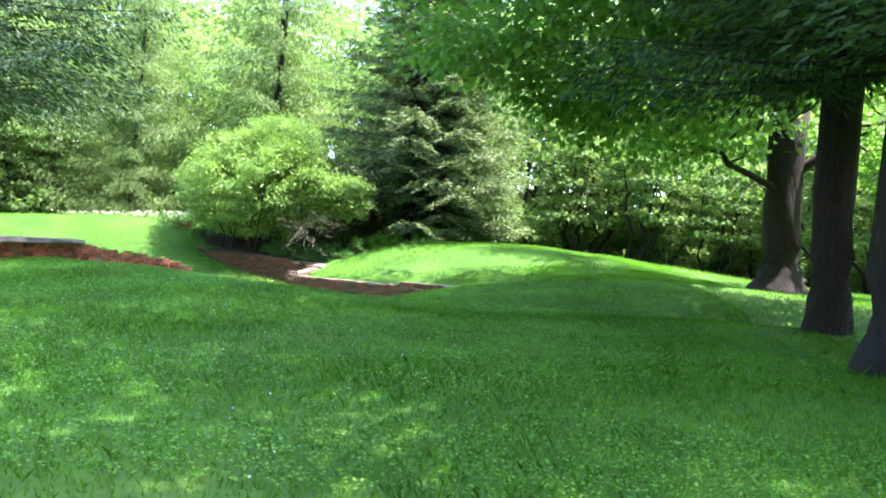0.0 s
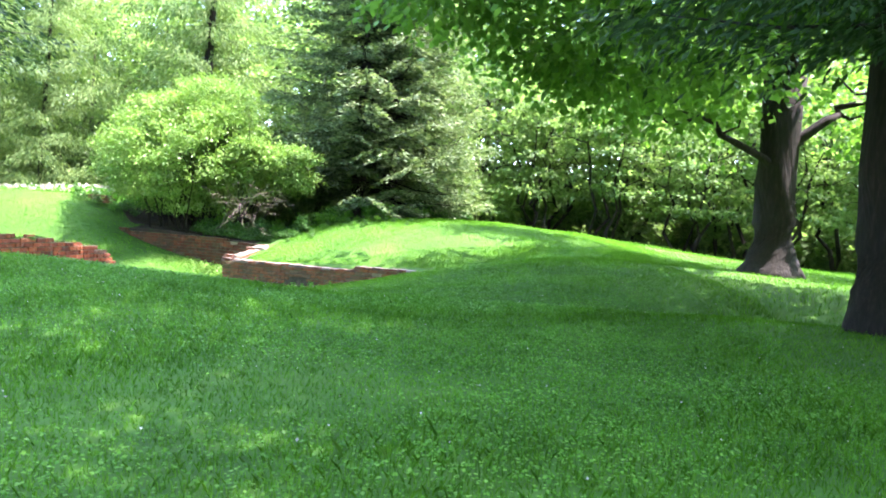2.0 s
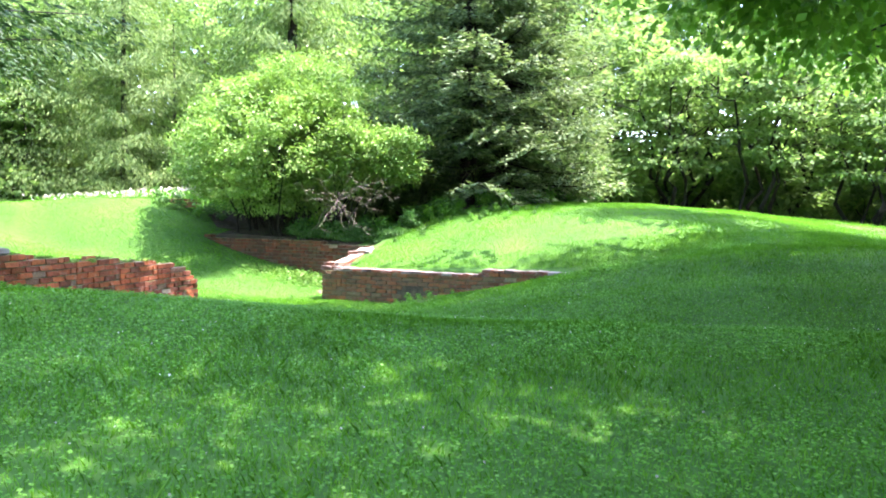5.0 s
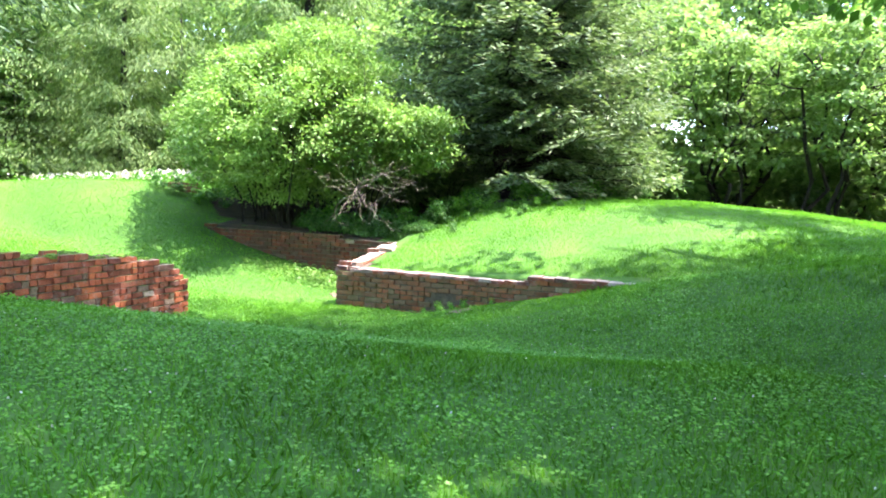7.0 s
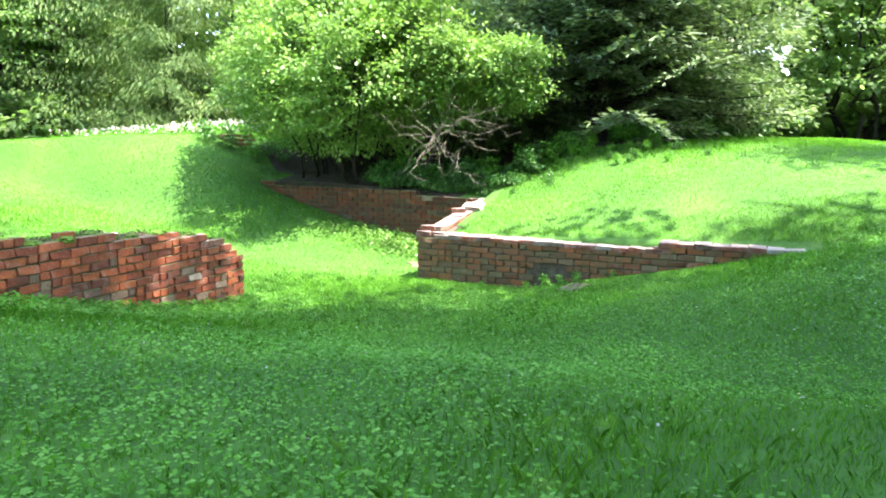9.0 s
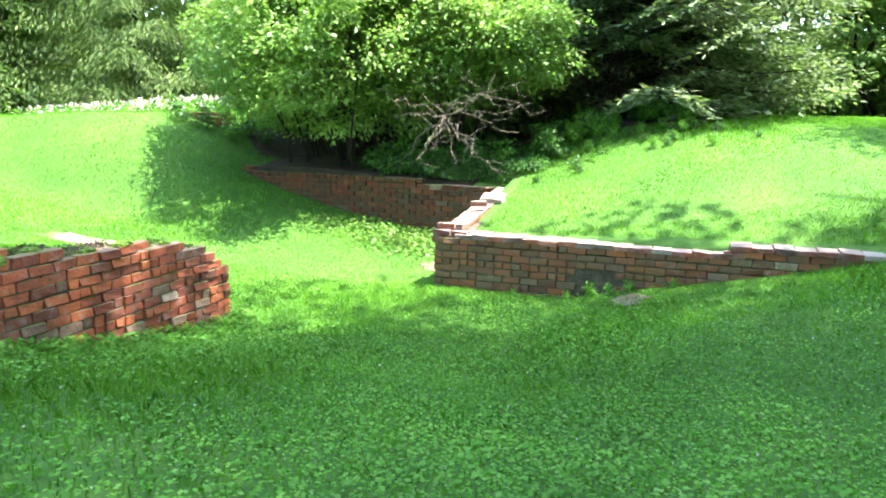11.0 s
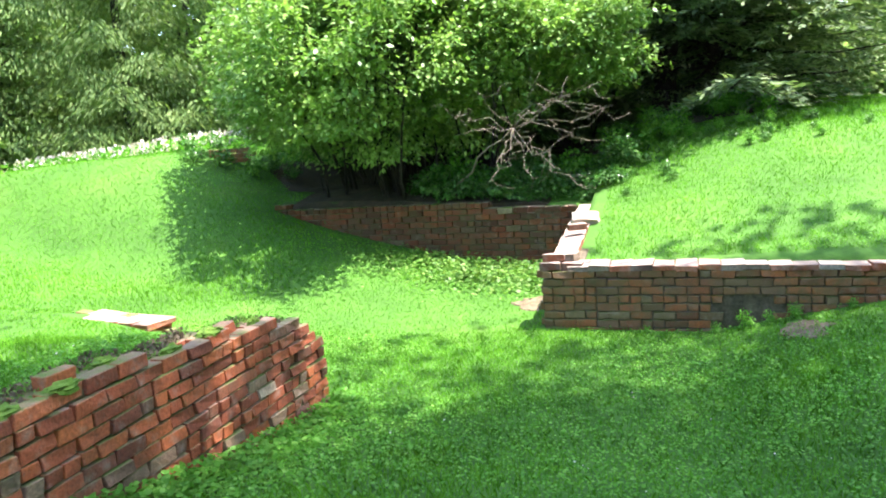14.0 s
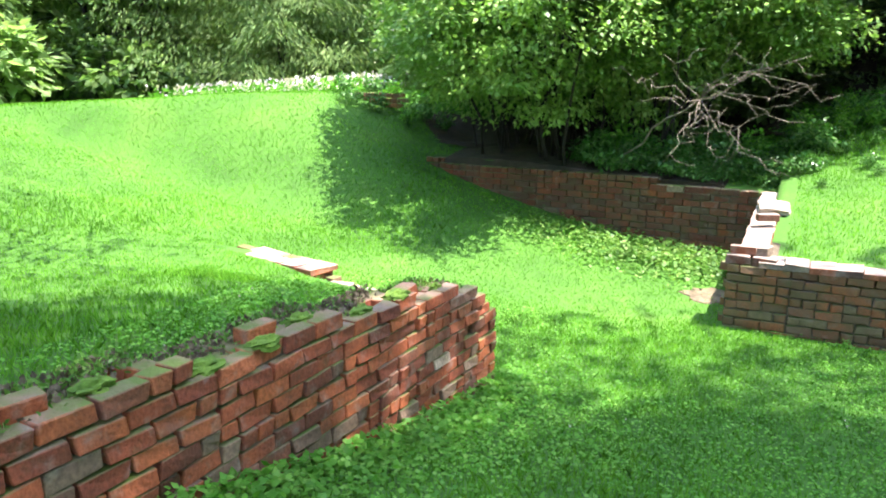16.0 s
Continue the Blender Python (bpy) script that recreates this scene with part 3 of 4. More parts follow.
def spruce(x, y, h, r, label, material, skirt=1.0, hang=0.0, boughs=330, name="spruce", step=0.085, tuft=0.16, droop=0.22, top_cut=99.0, trunk_r=0.24):
    """A conifer: boughs in whorls, each a frond of side twigs set with needle tufts; hang lets curtains of twigs droop from the boughs."""
    z = ground_z(x, y)
    tree = tagged(new(name), label, "conifer")
    tree.location = (x, y, z)
    part("trunk", trunk_bm([(0, 0, -0.15), (0, 0, 0.2), (0, 0, 1.0), (0.05, 0, h * 0.5), (0, 0, h)], [trunk_r * 1.5, trunk_r * 1.15, trunk_r, trunk_r * 0.6, 0.02], 12), M_BARK, tree)
    bm = bmesh.new()
    C, D, U = [], [], []
    for i in range(boughs):
        f = (i + rng.random()) / boughs
        f = f ** 1.15
        z0 = skirt + (h - skirt) * f
        if z0 > top_cut:
            continue
        L = (r * (1 - f) ** 0.8 + 0.12) * rng.uniform(0.55, 1.2)
        a = i * 2.39996 + rng.uniform(-0.35, 0.35)
        ax = np.array((math.cos(a), math.sin(a), 0))
        sd = np.array((-math.sin(a), math.cos(a), 0))
        dr = droop * rng.uniform(0.5, 1.4)

        def at(t):
            return ax * (L * t)[:, None] + np.array((0, 0, z0)) + np.array((0, 0, 1.0)) * (-dr * L * t * (1.25 - 0.55 * t) + 0.10 * L * t ** 3)[:, None]
        if L > 1.0 and z0 < 9 and not hang > 0.3:
            tt = np.linspace(0, 0.9, 4)
            trunk_bm([tuple(p) for p in at(tt)], [0.035, 0.028, 0.018, 0.008], 5, bm)
        nt = max(3, int(L / step))
        t = (0.18 if hang < 0.3 else 0.02) + 0.82 * (np.arange(nt) + rng.random(nt)) / nt
        for side in (-1, 1):
            w = L * 0.30 * np.sin(np.clip(t, 0, 1) * 2.6) * rng.uniform(0.5, 1.2, nt) + 0.08
            m = 7
            q = (np.arange(m) + 0.5) / m
            base = at(t)
            twig = (sd * side * 0.85 + ax * 0.55)
            p = base[:, None, :] + twig * (w[:, None] * q)[..., None]
            p[..., 2] -= (0.18 * w[:, None] * q ** 2 * 2)
            p += rng.normal(size=p.shape) * 0.03
            if hang:
                p[..., 2] -= hang * rng.random(p.shape[:2]) * np.minimum(1, L / 2)
            C.append(p.reshape(-1, 3))
            dd = np.broadcast_to(twig + np.array((0, 0, -0.15 - min(1.6, 3 * hang))), p.shape).reshape(-1, 3) + rng.normal(size=(nt * m, 3)) * 0.3
            D.append(dd)
            U.append(rng.normal(size=(nt * m, 3)) * 0.45 + np.array((0, 0, 1.0)) if not hang else rng.normal(size=(nt * m, 3)))
    if len(bm.verts):
        tagged(part("branchwork", bm, M_BARK, tree), kind="stuff")
    else:
        bm.free()
    leaf_mesh("needles", leaves_at(np.concatenate(C), np.concatenate(D), tuft, 0.34 if not hang else 0.26, np.concatenate(U)), material, tree)
    return tree


# the lawn trees; their high outer lobes are unseen, added to shade the lawn
shade_tree(8.05, 17.6, 25, 7, 0.45, 4.3, (-3.5, -3.1, 13.6), (8.0, 5.0, 10.0), "stout broadleaf tree with forked furrowed trunk on the lawn",
           [(-2.6, 0.5, 10, 0.72), (2.2, 0.6, 10, 0.7), (0.3, 2.5, 9.5, 0.5), (0.2, -2.4, 9, 0.55)], [(2.1, -3.3, -0.4, 3.4, 0.10), (2.6, 2.4, -0.5, 4.3, 0.13), (3.9, -6.0, -2.2, 5.0, 0.11)], 1150,
           [((-4.6, -2.0, 4.1), (3.6, 2.8, 1.4), 130), ((-7.6, -3.0, 4.7), (2.2, 2.2, 1.0), 50), ((-7.0, -2.0, 11.0), (3.2, 2.4, 3.0), 210), ((-10.0, -2.6, 13.5), (2.6, 2.0, 2.6), 60), ((-1.2, 4.4, 10.5), (2.6, 2.2, 2.4), 90), ((-1.8, 1.2, 4.4), (2.8, 2.2, 1.5), 80), ((3.6, 0.0, 4.2), (2.6, 3.0, 1.6), 110)])
shade_tree(5.75, 10.9, 16, 6, 0.30, 5.2, (-2.0, -0.4, 11.4), (7.0, 5.0, 6.5), "broadleaf tree with straight dark trunk shading the lawn",
           [(-2.4, 0.8, 10, 0.75), (2.0, -0.6, 10, 0.7), (0.2, 2.2, 10, 0.6)], [(4.0, -2.2, 1.8, 5.6, 0.13), (3.7, 1.8, 0.3, 4.3, 0.10)], 640, [((-0.6, 1.2, 5.2), (2.8, 2.4, 1.0), 90), ((2.2, 1.5, 5.0), (2.6, 2.4, 1.2), 80), ((-3.0, 1.0, 5.2), (2.4, 2.2, 1.0), 55), ((-7.0, -1.6, 10.6), (3.0, 2.8, 2.6), 90)], 0.3)
# trunk stands out of view; added so the crown shades the near lawn
shade_tree(7.9, 5.6, 16, 6, 0.30, 5.0, (-2.35, 0.4, 9.8), (6.2, 6.0, 6.0), "broadleaf tree with unseen trunk, added for its crown's shade",
           [(-2.0, 0.3, 10, 0.7), (2.0, -0.6, 10, 0.7)], [], 950, [((-2.5, 3.0, 5.0), (2.4, 2.2, 1.2), 60), ((-0.5, -0.5, 4.6), (4.0, 4.0, 1.5), 150)], 0.6)
# out-of-view tree, added to block sun and sky on the right
shade_tree(11.8, 8.6, 20, 6, 0.34, 5.0, (-0.5, -0.5, 11.0), (5.6, 5.8, 7.0), "unseen broadleaf tree added to shade the lawn's right side",
           [(-2.0, 0.3, 10, 0.7), (2.0, -0.6, 10, 0.7)], [], 800, [((-1.0, -1.0, 4.2), (4.0, 4.4, 1.8), 170)], 0.6)
# the conifers
spruce(-1.3, 25.9, 17, 3.4, "dark spruce with bare lower trunk behind the shrub", M_SPRUCE, 1.5, boughs=250, step=0.07, tuft=0.15)
spruce(-0.3, 26.2, 16, 3.1, "pale-tipped spruce with sunlit silvery side", M_SPRUCE, 0.5, boughs=290, step=0.07, tuft=0.145)
spruce(-12.4, 29.0, 15, 3.9, "tall weeping conifer with hanging grey-green twigs", M_LARCH, 0.9, 0.4, 120, "weeping_spruce", 0.055, 0.13, 0.14, trunk_r=0.11)
spruce(-17.0, 32.0, 16, 4.2, "tall weeping conifer with hanging grey-green twigs", M_LARCH, 0.9, 0.4, 115, "weeping_spruce", 0.075, 0.17, 0.14)
spruce(-7.2, 30.0, 17, 4.0, "tall weeping conifer with hanging grey-green twigs", M_LARCH, 0.9, 0.4, 115, "weeping_spruce", 0.075, 0.17, 0.14)
spruce(4.75, 7.6, 13, 3.0, "dark conifer with low drooping boughs among the lawn trees", M_HEMLOCK, 3.1, 0.12, 130, "hemlock", 0.075, 0.15, 0.12, trunk_r=0.33)
spruce(-11.2, 15.6, 14, 4.7, "dark conifer with long drooping boughs over the wall", M_HEMLOCK, 3.7, 0.12, 170, "hemlock", 0.085, 0.15, 0.10)


# the shrub above the back wall
def big_shrub(x, y, label):
    z = ground_z(x, y)
    ob = tagged(new("shrub"), label, "shrub")
    ob.location = (x, y, z)
    bm = bmesh.new()
    for k in range(70):
        a, q = rng.uniform(0, 6.28), rng.uniform(0.2, 1.0)
        limb(bm, (math.cos(a) * q * 1.5, math.sin(a) * q * 1.1, -0.1), (math.cos(a) * q * 2.5, math.sin(a) * q * 2.0, rng.uniform(1.6, 3.4)), rng.uniform(0.012, 0.03), 0.006, 0, 5, 5, 0.25)
    tagged(part("stemwork", bm, M_BARK, ob), kind="stuff")
    c, d = crown_spots((0.0, 0, 1.75), (2.65, 2.4, 2.1), 1500, 0.38)
    c2, d2 = crown_spots((0.0, 0.1, 2.95), (1.75, 1.5, 1.5), 330, 0.5)
    c3, d3 = crown_spots((1.9, -0.6, 1.8), (1.1, 0.9, 1.0), 110, 0.4)
    c4, d4 = crown_spots((2.7, -0.9, 1.6), (0.8, 0.7, 0.4), 34, 0.2)
    c, d = np.concatenate([c, c2, c3, c4]), np.concatenate([d, d2, d3, d4])
    # leaves thin out and draw back towards the stems below, so that the top overhangs
    low = np.clip(c[:, 2] / 1.9, 0, 1)
    c[:, 0] *= 0.8 + 0.2 * low
    c[:, 1] = np.where(c[:, 1] < 0, c[:, 1] * (0.45 + 0.7 * low), c[:, 1])
    keep = c[:, 2] > 0.25 + np.where(c[:, 0] > -1.4, 1.5, 0.8) * rng.random(len(c))
    c, d = c[keep], d[keep]
    for centre, radii, count in (((2.1, -1.3, 2.0), (0.7, 0.35, 0.25), 22), ((2.85, -1.2, 2.2), (0.6, 0.4, 0.3), 20), ((2.7, -1.0, 1.7), (0.5, 0.3, 0.2), 10)):
        c5, d5 = crown_spots(centre, radii, count, 0.2)
        c, d = np.concatenate([c, c5]), np.concatenate([d, d5])
    leaf_mesh("crown", sprays(c, d, 0.40, 84, 0.075, 0.6, 0.2, 0.4), M_BUSH, ob)
    return ob


big_shrub(-5.6, 23.75, "large rounded bright green shrub above the back wall")

# woodland edge, further rows behind it
def wood_tree(h, r, base, label, material, n):
    tree = tagged(new("woodland_tree"), label, "tree", "woodland")
    bm = trunk_bm([(0, 0, -0.3), (0, 0, 0.3), (0.1, 0, 2), (0, 0.1, h * 0.7)], [0.26, 0.2, 0.16, 0.04], 9)
    for k in range(5):
        a = k * 1.3
        q = rng.uniform(base * 0.8, h * 0.5)
        limb(bm, (0, 0, q), (math.cos(a) * r * 0.7, math.sin(a) * r * 0.7, q + r * 0.4), 0.07, 0.015, 0, 5, 6, 0.25)
    part("trunk", bm, M_BARK, tree)
    c, d = crown_spots((0, 0, (h + base) / 2), (r, r, (h - base) / 2), n, 0.45)
    leaf_mesh("crown", sprays(c, d, 1.1, 44, 0.27, 0.6, 0.13), material, tree)
    return tree


def under_shrub(r, h, label, material, n, name="undergrowth_shrub", leaf=0.2):
    ob = tagged(new(name), label, "shrub", "undergrowth")
    bm = bmesh.new()
    for k in range(7):
        a = rng.uniform(0, 6.28)
        limb(bm, (0, 0, -0.1), (math.cos(a) * r * 0.6, math.sin(a) * r * 0.6, h * 0.7), 0.03, 0.006, 0, 4, 5, 0.2)
    tagged(part("stemwork", bm, M_BARK, ob), kind="stuff")
    c, d = crown_spots((0, 0, h * 0.52), (r, r, h * 0.5), n, 0.35)
    leaf_mesh("crown", sprays(c, d, 0.42, 24, leaf, 0.6, 0.25), material, ob)
    return ob


def layered_tree(h, r, label, n):
    """A small tree of the wood's edge: several thin stems, level tiers of pale leaves above a bare dark foot."""
    tree = tagged(new("understory_tree"), label, "tree", "wood edge")
    for k in range(4):
        a = k * 1.7 + rng.uniform(-0.4, 0.4)
        bm = bmesh.new()
        q = limb(bm, (math.cos(a) * 0.3, math.sin(a) * 0.3, -0.2), (math.cos(a) * r * 0.45, math.sin(a) * r * 0.45, h * 0.8), 0.07, 0.02, -0.03, 7, 7, 0.3)
        for p in q[3:7]:
            b = a + rng.uniform(-1.3, 1.3)
            limb(bm, p, (p[0] + math.cos(b) * r * 0.5, p[1] + math.sin(b) * r * 0.5, p[2] + 0.25), 0.025, 0.006, 0, 5, 5, 0.3)
        part("stem", bm, M_BARK, tree)
    a, q = rng.uniform(0, 6.28, n), np.sqrt(rng.random(n))
    tier = rng.integers(0, 6, n)
    f = tier / 5.0
    wide = r * (1.0 - 0.45 * f) * (0.82 + 0.2 * np.sin(3 * a + tier * 2.1))
    c = np.stack([np.cos(a) * q * wide, np.sin(a) * q * wide, h * (0.36 + 0.6 * f) - 0.25 * q * q + rng.normal(size=n) * 0.10], 1)
    d = np.stack([np.cos(a), np.sin(a), 0 * a], 1)
    leaf_mesh("crown", sprays(c, d, 0.5, 34, 0.15, 0.6, 0.10, 0.3), M_WOODS, tree)
    return tree


kinds = [wood_tree(rng.uniform(13, 17), rng.uniform(3.4, 4.4), rng.uniform(2.0, 3.2), "leafy woodland tree at the edge of the lawn", M_WOODS, 145) for _ in range(5)]
low_kinds = [under_shrub(rng.uniform(1.3, 1.9), rng.uniform(1.6, 2.6), "leafy undergrowth at the foot of the woods", M_WOODS, 64, leaf=0.27) for _ in range(4)]


def put(ob, first, x, y, turn, sc):
    m = pose(x, y, ground_z(x, y), 0, 0, turn) @ Matrix.Diagonal((sc, sc, sc, 1))
    if first:
        ob.matrix_basis = m
        return ob
    got = copy_thing(ob, Matrix.Identity(4))
    got.matrix_basis = m
    return got


used = set()
spots = []
for row, (d0, gap) in enumerate(((31.5, 4.6), (38, 4.2), (46, 4.6), (56, 5.6))):
    a = -58.0
    while a < 62:
        a += math.degrees(gap / d0) * rng.uniform(0.8, 1.2)
        d = d0 + rng.uniform(-1.5, 1.5) + (2.5 if (-40 < a < -8 or a > 6) and row == 0 else 0)
        spots.append((d * math.sin(radians(a)), 2.0 + d * math.cos(radians(a)), row))
for x, y, row in spots:
    k = int(rng.integers(len(kinds)))
    put(kinds[k], k not in used, x, y, rng.uniform(0, 360), rng.uniform(0.85, 1.15) * (0.7, 0.9, 1.2, 1.6)[row])
    used.add(k)
used = set()
for row, (d0, count, sc) in enumerate(((31, 40, 1.0), (36, 32, 1.8), (43, 26, 2.7), (52, 22, 3.6))):
    for i in range(count):
        a = -60 + 122 * (i + rng.random()) / count
        d = d0 + rng.uniform(-1.5, 1.5) + (3 if -42 < a < -5 and row == 0 else 0)
        x, y = d * math.sin(radians(a)), 2 + d * math.cos(radians(a))
        if -9 < a < 5 and row == 0:
            continue
        k = int(rng.integers(len(low_kinds)))
        put(low_kinds[k], k not in used, x, y, rng.uniform(0, 360), sc * rng.uniform(0.7, 1.15))
        used.add(k)


for x, y, sc in ((-8.0, 27.4, 1.1), (-6.4, 27.6, 1.2), (-4.6, 27.2, 1.2), (-3.2, 27.6, 1.1), (-2.0, 28.6, 1.2), (-0.4, 29.2, 1.2), (1.4, 29.0, 1.1), (3.0, 29.6, 1.0), (-3.9, 25.4, 0.6), (-2.6, 26.2, 0.6)):
    put(low_kinds[int(rng.integers(len(low_kinds)))], False, x, y, rng.uniform(0, 360), sc)

for x, y, sc in ((-18.5, 25.5, 0.55), (-21.5, 23.0, 0.6), (-16.2, 28.8, 0.6), (-24.0, 20.5, 0.6)):
    put(kinds[int(rng.integers(len(kinds)))], False, x, y, rng.uniform(0, 360), sc)
for x, y, sc in ((-17.0, 25.2, 1.0), (-19.6, 23.2, 1.1), (-15.2, 27.6, 0.8), (-22.0, 21.2, 1.1)):
    put(low_kinds[int(rng.integers(len(low_kinds)))], False, x, y, rng.uniform(0, 360), sc)

# small trees with level tiers along the sunny edge
tiers = [layered_tree(rng.uniform(4.4, 5.4), rng.uniform(1.9, 2.5), "small tree with level tiers of pale sunlit leaves", 190) for _ in range(3)]
for i, (x, y, sc) in enumerate(((5.0, 29.0, 1.0), (7.6, 28.2, 1.1), (10.2, 27.0, 1.0), (12.8, 25.6, 1.1), (15.2, 23.6, 1.05), (6.4, 31.2, 1.3), (9.4, 30.4, 1.3), (12.6, 28.8, 1.35), (17.2, 21.4, 1.0), (15.8, 26.6, 1.3),
                                (-15.5, 28.0, 0.8), (-18.0, 26.2, 0.9), (-20.5, 24.0, 0.9), (-17.0, 29.5, 1.2))):
    put(tiers[i % 3], i < 3, x, y, rng.uniform(0, 360), sc)

# unseen woods, added round the back of the lawn to block low sky light
for i in range(34):
    a = radians(78 + 204 * (i + rng.uniform(0.2, 0.8)) / 34)
    d = rng.uniform(17, 20) + (4 if i % 2 else 0)
    put(kinds[int(rng.integers(len(kinds)))], False, 1.5 + d * 1.15 * math.sin(a), 10 + d * math.cos(a), rng.uniform(0, 360), rng.uniform(0.9, 1.15))
for i in range(30):
    a = radians(84 + 192 * (i + rng.uniform(0.2, 0.8)) / 30)
    put(low_kinds[int(rng.integers(len(low_kinds)))], False, 1.5 + 19 * 1.15 * math.sin(a), 10 + 17.5 * math.cos(a), rng.uniform(0, 360), rng.uniform(1.0, 1.5))

# dead branch reaching out over the back wall
dead = tagged(new("dead_branch"), "bare grey dead branch hanging out of the shrub", "branch")
dead.location = (-5.0, 22.75, ground_z(-5.0, 22.75))
bm = bmesh.new()
base_z = dead.location.z
fork = (0.8, -0.95, 1.87 - base_z)
pts = limb(bm, (0, 0, -0.05), fork, 0.015, 0.011, -0.08, 6, 7, 0.25)
part("stem", bm, M_TWIG, dead)
for tip in ((1.85, -1.3, 1.65), (1.5, -1.1, 2.2), (0.95, -1.25, 1.1), (0.35, -1.2, 2.35), (1.75, -0.9, 1.9), (1.3, -1.4, 1.35), (0.1, -1.25, 1.85), (1.15, -1.1, 2.5), (0.6, -1.4, 1.45), (1.9, -1.0, 2.35), (2.2, -1.2, 1.95), (1.6, -1.5, 1.1), (-0.2, -1.1, 2.2), (0.4, -1.5, 1.2)):
    bm = bmesh.new()
    end = (tip[0], tip[1], tip[2] - base_z)
    q = limb(bm, fork, end, 0.006, 0.0025, rng.uniform(-0.1, 0.06), 7, 6, 0.3)
    for k in (3, 5, 6):
        p = q[k]
        limb(bm, p, (p[0] + rng.uniform(-0.3, 0.45), p[1] + rng.uniform(-0.3, 0.2), p[2] + rng.uniform(-0.22, 0.3)), 0.004, 0.0018, 0, 4, 5, 0.35)
    part("twig", bm, M_TWIG, dead)


# weeds and ivy on the bank
def weed(r, h, label, material, n, leaf, name="weed"):
    ob = tagged(new(name), label, "plant", "weeds on the bank")
    bm = bmesh.new()
    for k in range(6):
        a = rng.uniform(0, 6.28)
        limb(bm, (0, 0, -0.04), (math.cos(a) * r * 0.6, math.sin(a) * r * 0.6, h * 0.85), 0.006, 0.002, 0, 3, 4, 0.2)
    tagged(part("stemwork", bm, M_IVY, ob), kind="stuff")
    c, d = crown_spots((0, 0, h * 0.55), (r, r, h * 0.5), n, 0.2)
    leaf_mesh("foliage", sprays(c, d, 0.1, 9, leaf, 0.7, 0.3, 0.5), material, ob)
    return ob


weeds = [weed(0.32, 0.45, "low leafy weed on the bank above the wall", M_IVY, 40, 0.07), weed(0.22, 0.6, "tall leafy weed at the edge of the shade", M_CLOVER, 34, 0.07), weed(0.4, 0.3, "spreading ivy over the wall top", M_IVY, 50, 0.06, "ivy")]
used = set()
for i in range(60):
    u = rng.uniform(-2.4, 0.5) if i < 26 else rng.uniform(0.3, 3.6)
    v = (V_BACK + 0.42 + rng.random() ** 2 * 0.9) if i < 26 else 2.3 + 0.42 * u + rng.uniform(-0.4, 1.9)
    k = int(rng.choice((0, 2, 2, 1))) if i < 26 else int(rng.choice((1, 0)))
    x, y = to_xy(u, v)
    put(weeds[k], k not in used, float(x), float(y), rng.uniform(0, 360), rng.uniform(0.6, 1.1) if i < 26 else rng.uniform(0.18, 0.36))
    used.add(k)

for i in range(34):
    x, y = to_xy(-0.4 - 1.9 * rng.random() ** 1.5, V_BACK + 0.3 + rng.random() * 1.2)
    put(weeds[2 if i % 3 else 0], False, float(x), float(y), rng.uniform(0, 360), rng.uniform(0.6, 1.0))

for i in range(110):
    f, w = rng.random(), rng.normal() * 0.3
    x, y = -3.0 + 5.0 * f - w * 0.6, 22.7 + 3.9 * f + w * 0.8 + 0.25
    put(weeds[int(rng.choice((0, 1, 2, 1)))], False, x, y, rng.uniform(0, 360), rng.uniform(0.4, 0.85))

for u, sc in ((1.5, 0.2), (1.75, 0.3), (1.95, 0.22), (2.15, 0.26), (0.9, 0.15), (2.6, 0.18)):
    x, y = to_xy(u, -0.1)
    put(weeds[1], False, float(x), float(y), rng.uniform(0, 360), sc)

# brick stub with a tuft beside the field
x0, y0 = -8.75, 24.3
stub = tagged(new("brick_stub"), "overgrown brown stub of a broken brick wall", "brick stub")
stub.location = (x0, y0, ground_z(x0, y0))
stub_bricks = [brick_mesh("brick", BL, BD, BH, M_BRICK_D, 230 + i) for i in range(3)]
for i in range(12):
    ob = new("brick", stub_bricks[i % 3])
    ob.matrix_basis = pose(0.21 * (i % 4) - 0.3 + 0.1 * (i // 4 % 2), 0.02 * (i % 3), -0.02 + 0.08 * (i // 4), random.uniform(-3, 3), random.uniform(-3, 3), random.uniform(-8, 8))
    ob.parent = stub
for dx, dy, k in ((-0.6, 0.1, 0), (0.75, 0.1, 0), (0.2, 0.35, 1), (1.1, 0.0, 0), (-0.2, 0.4, 0), (0.1, -0.3, 0), (0.6, -0.35, 1), (-0.35, -0.3, 2)):
    put(weeds[k], False, x0 + dx, y0 + dy, rng.uniform(0, 360), 0.65)

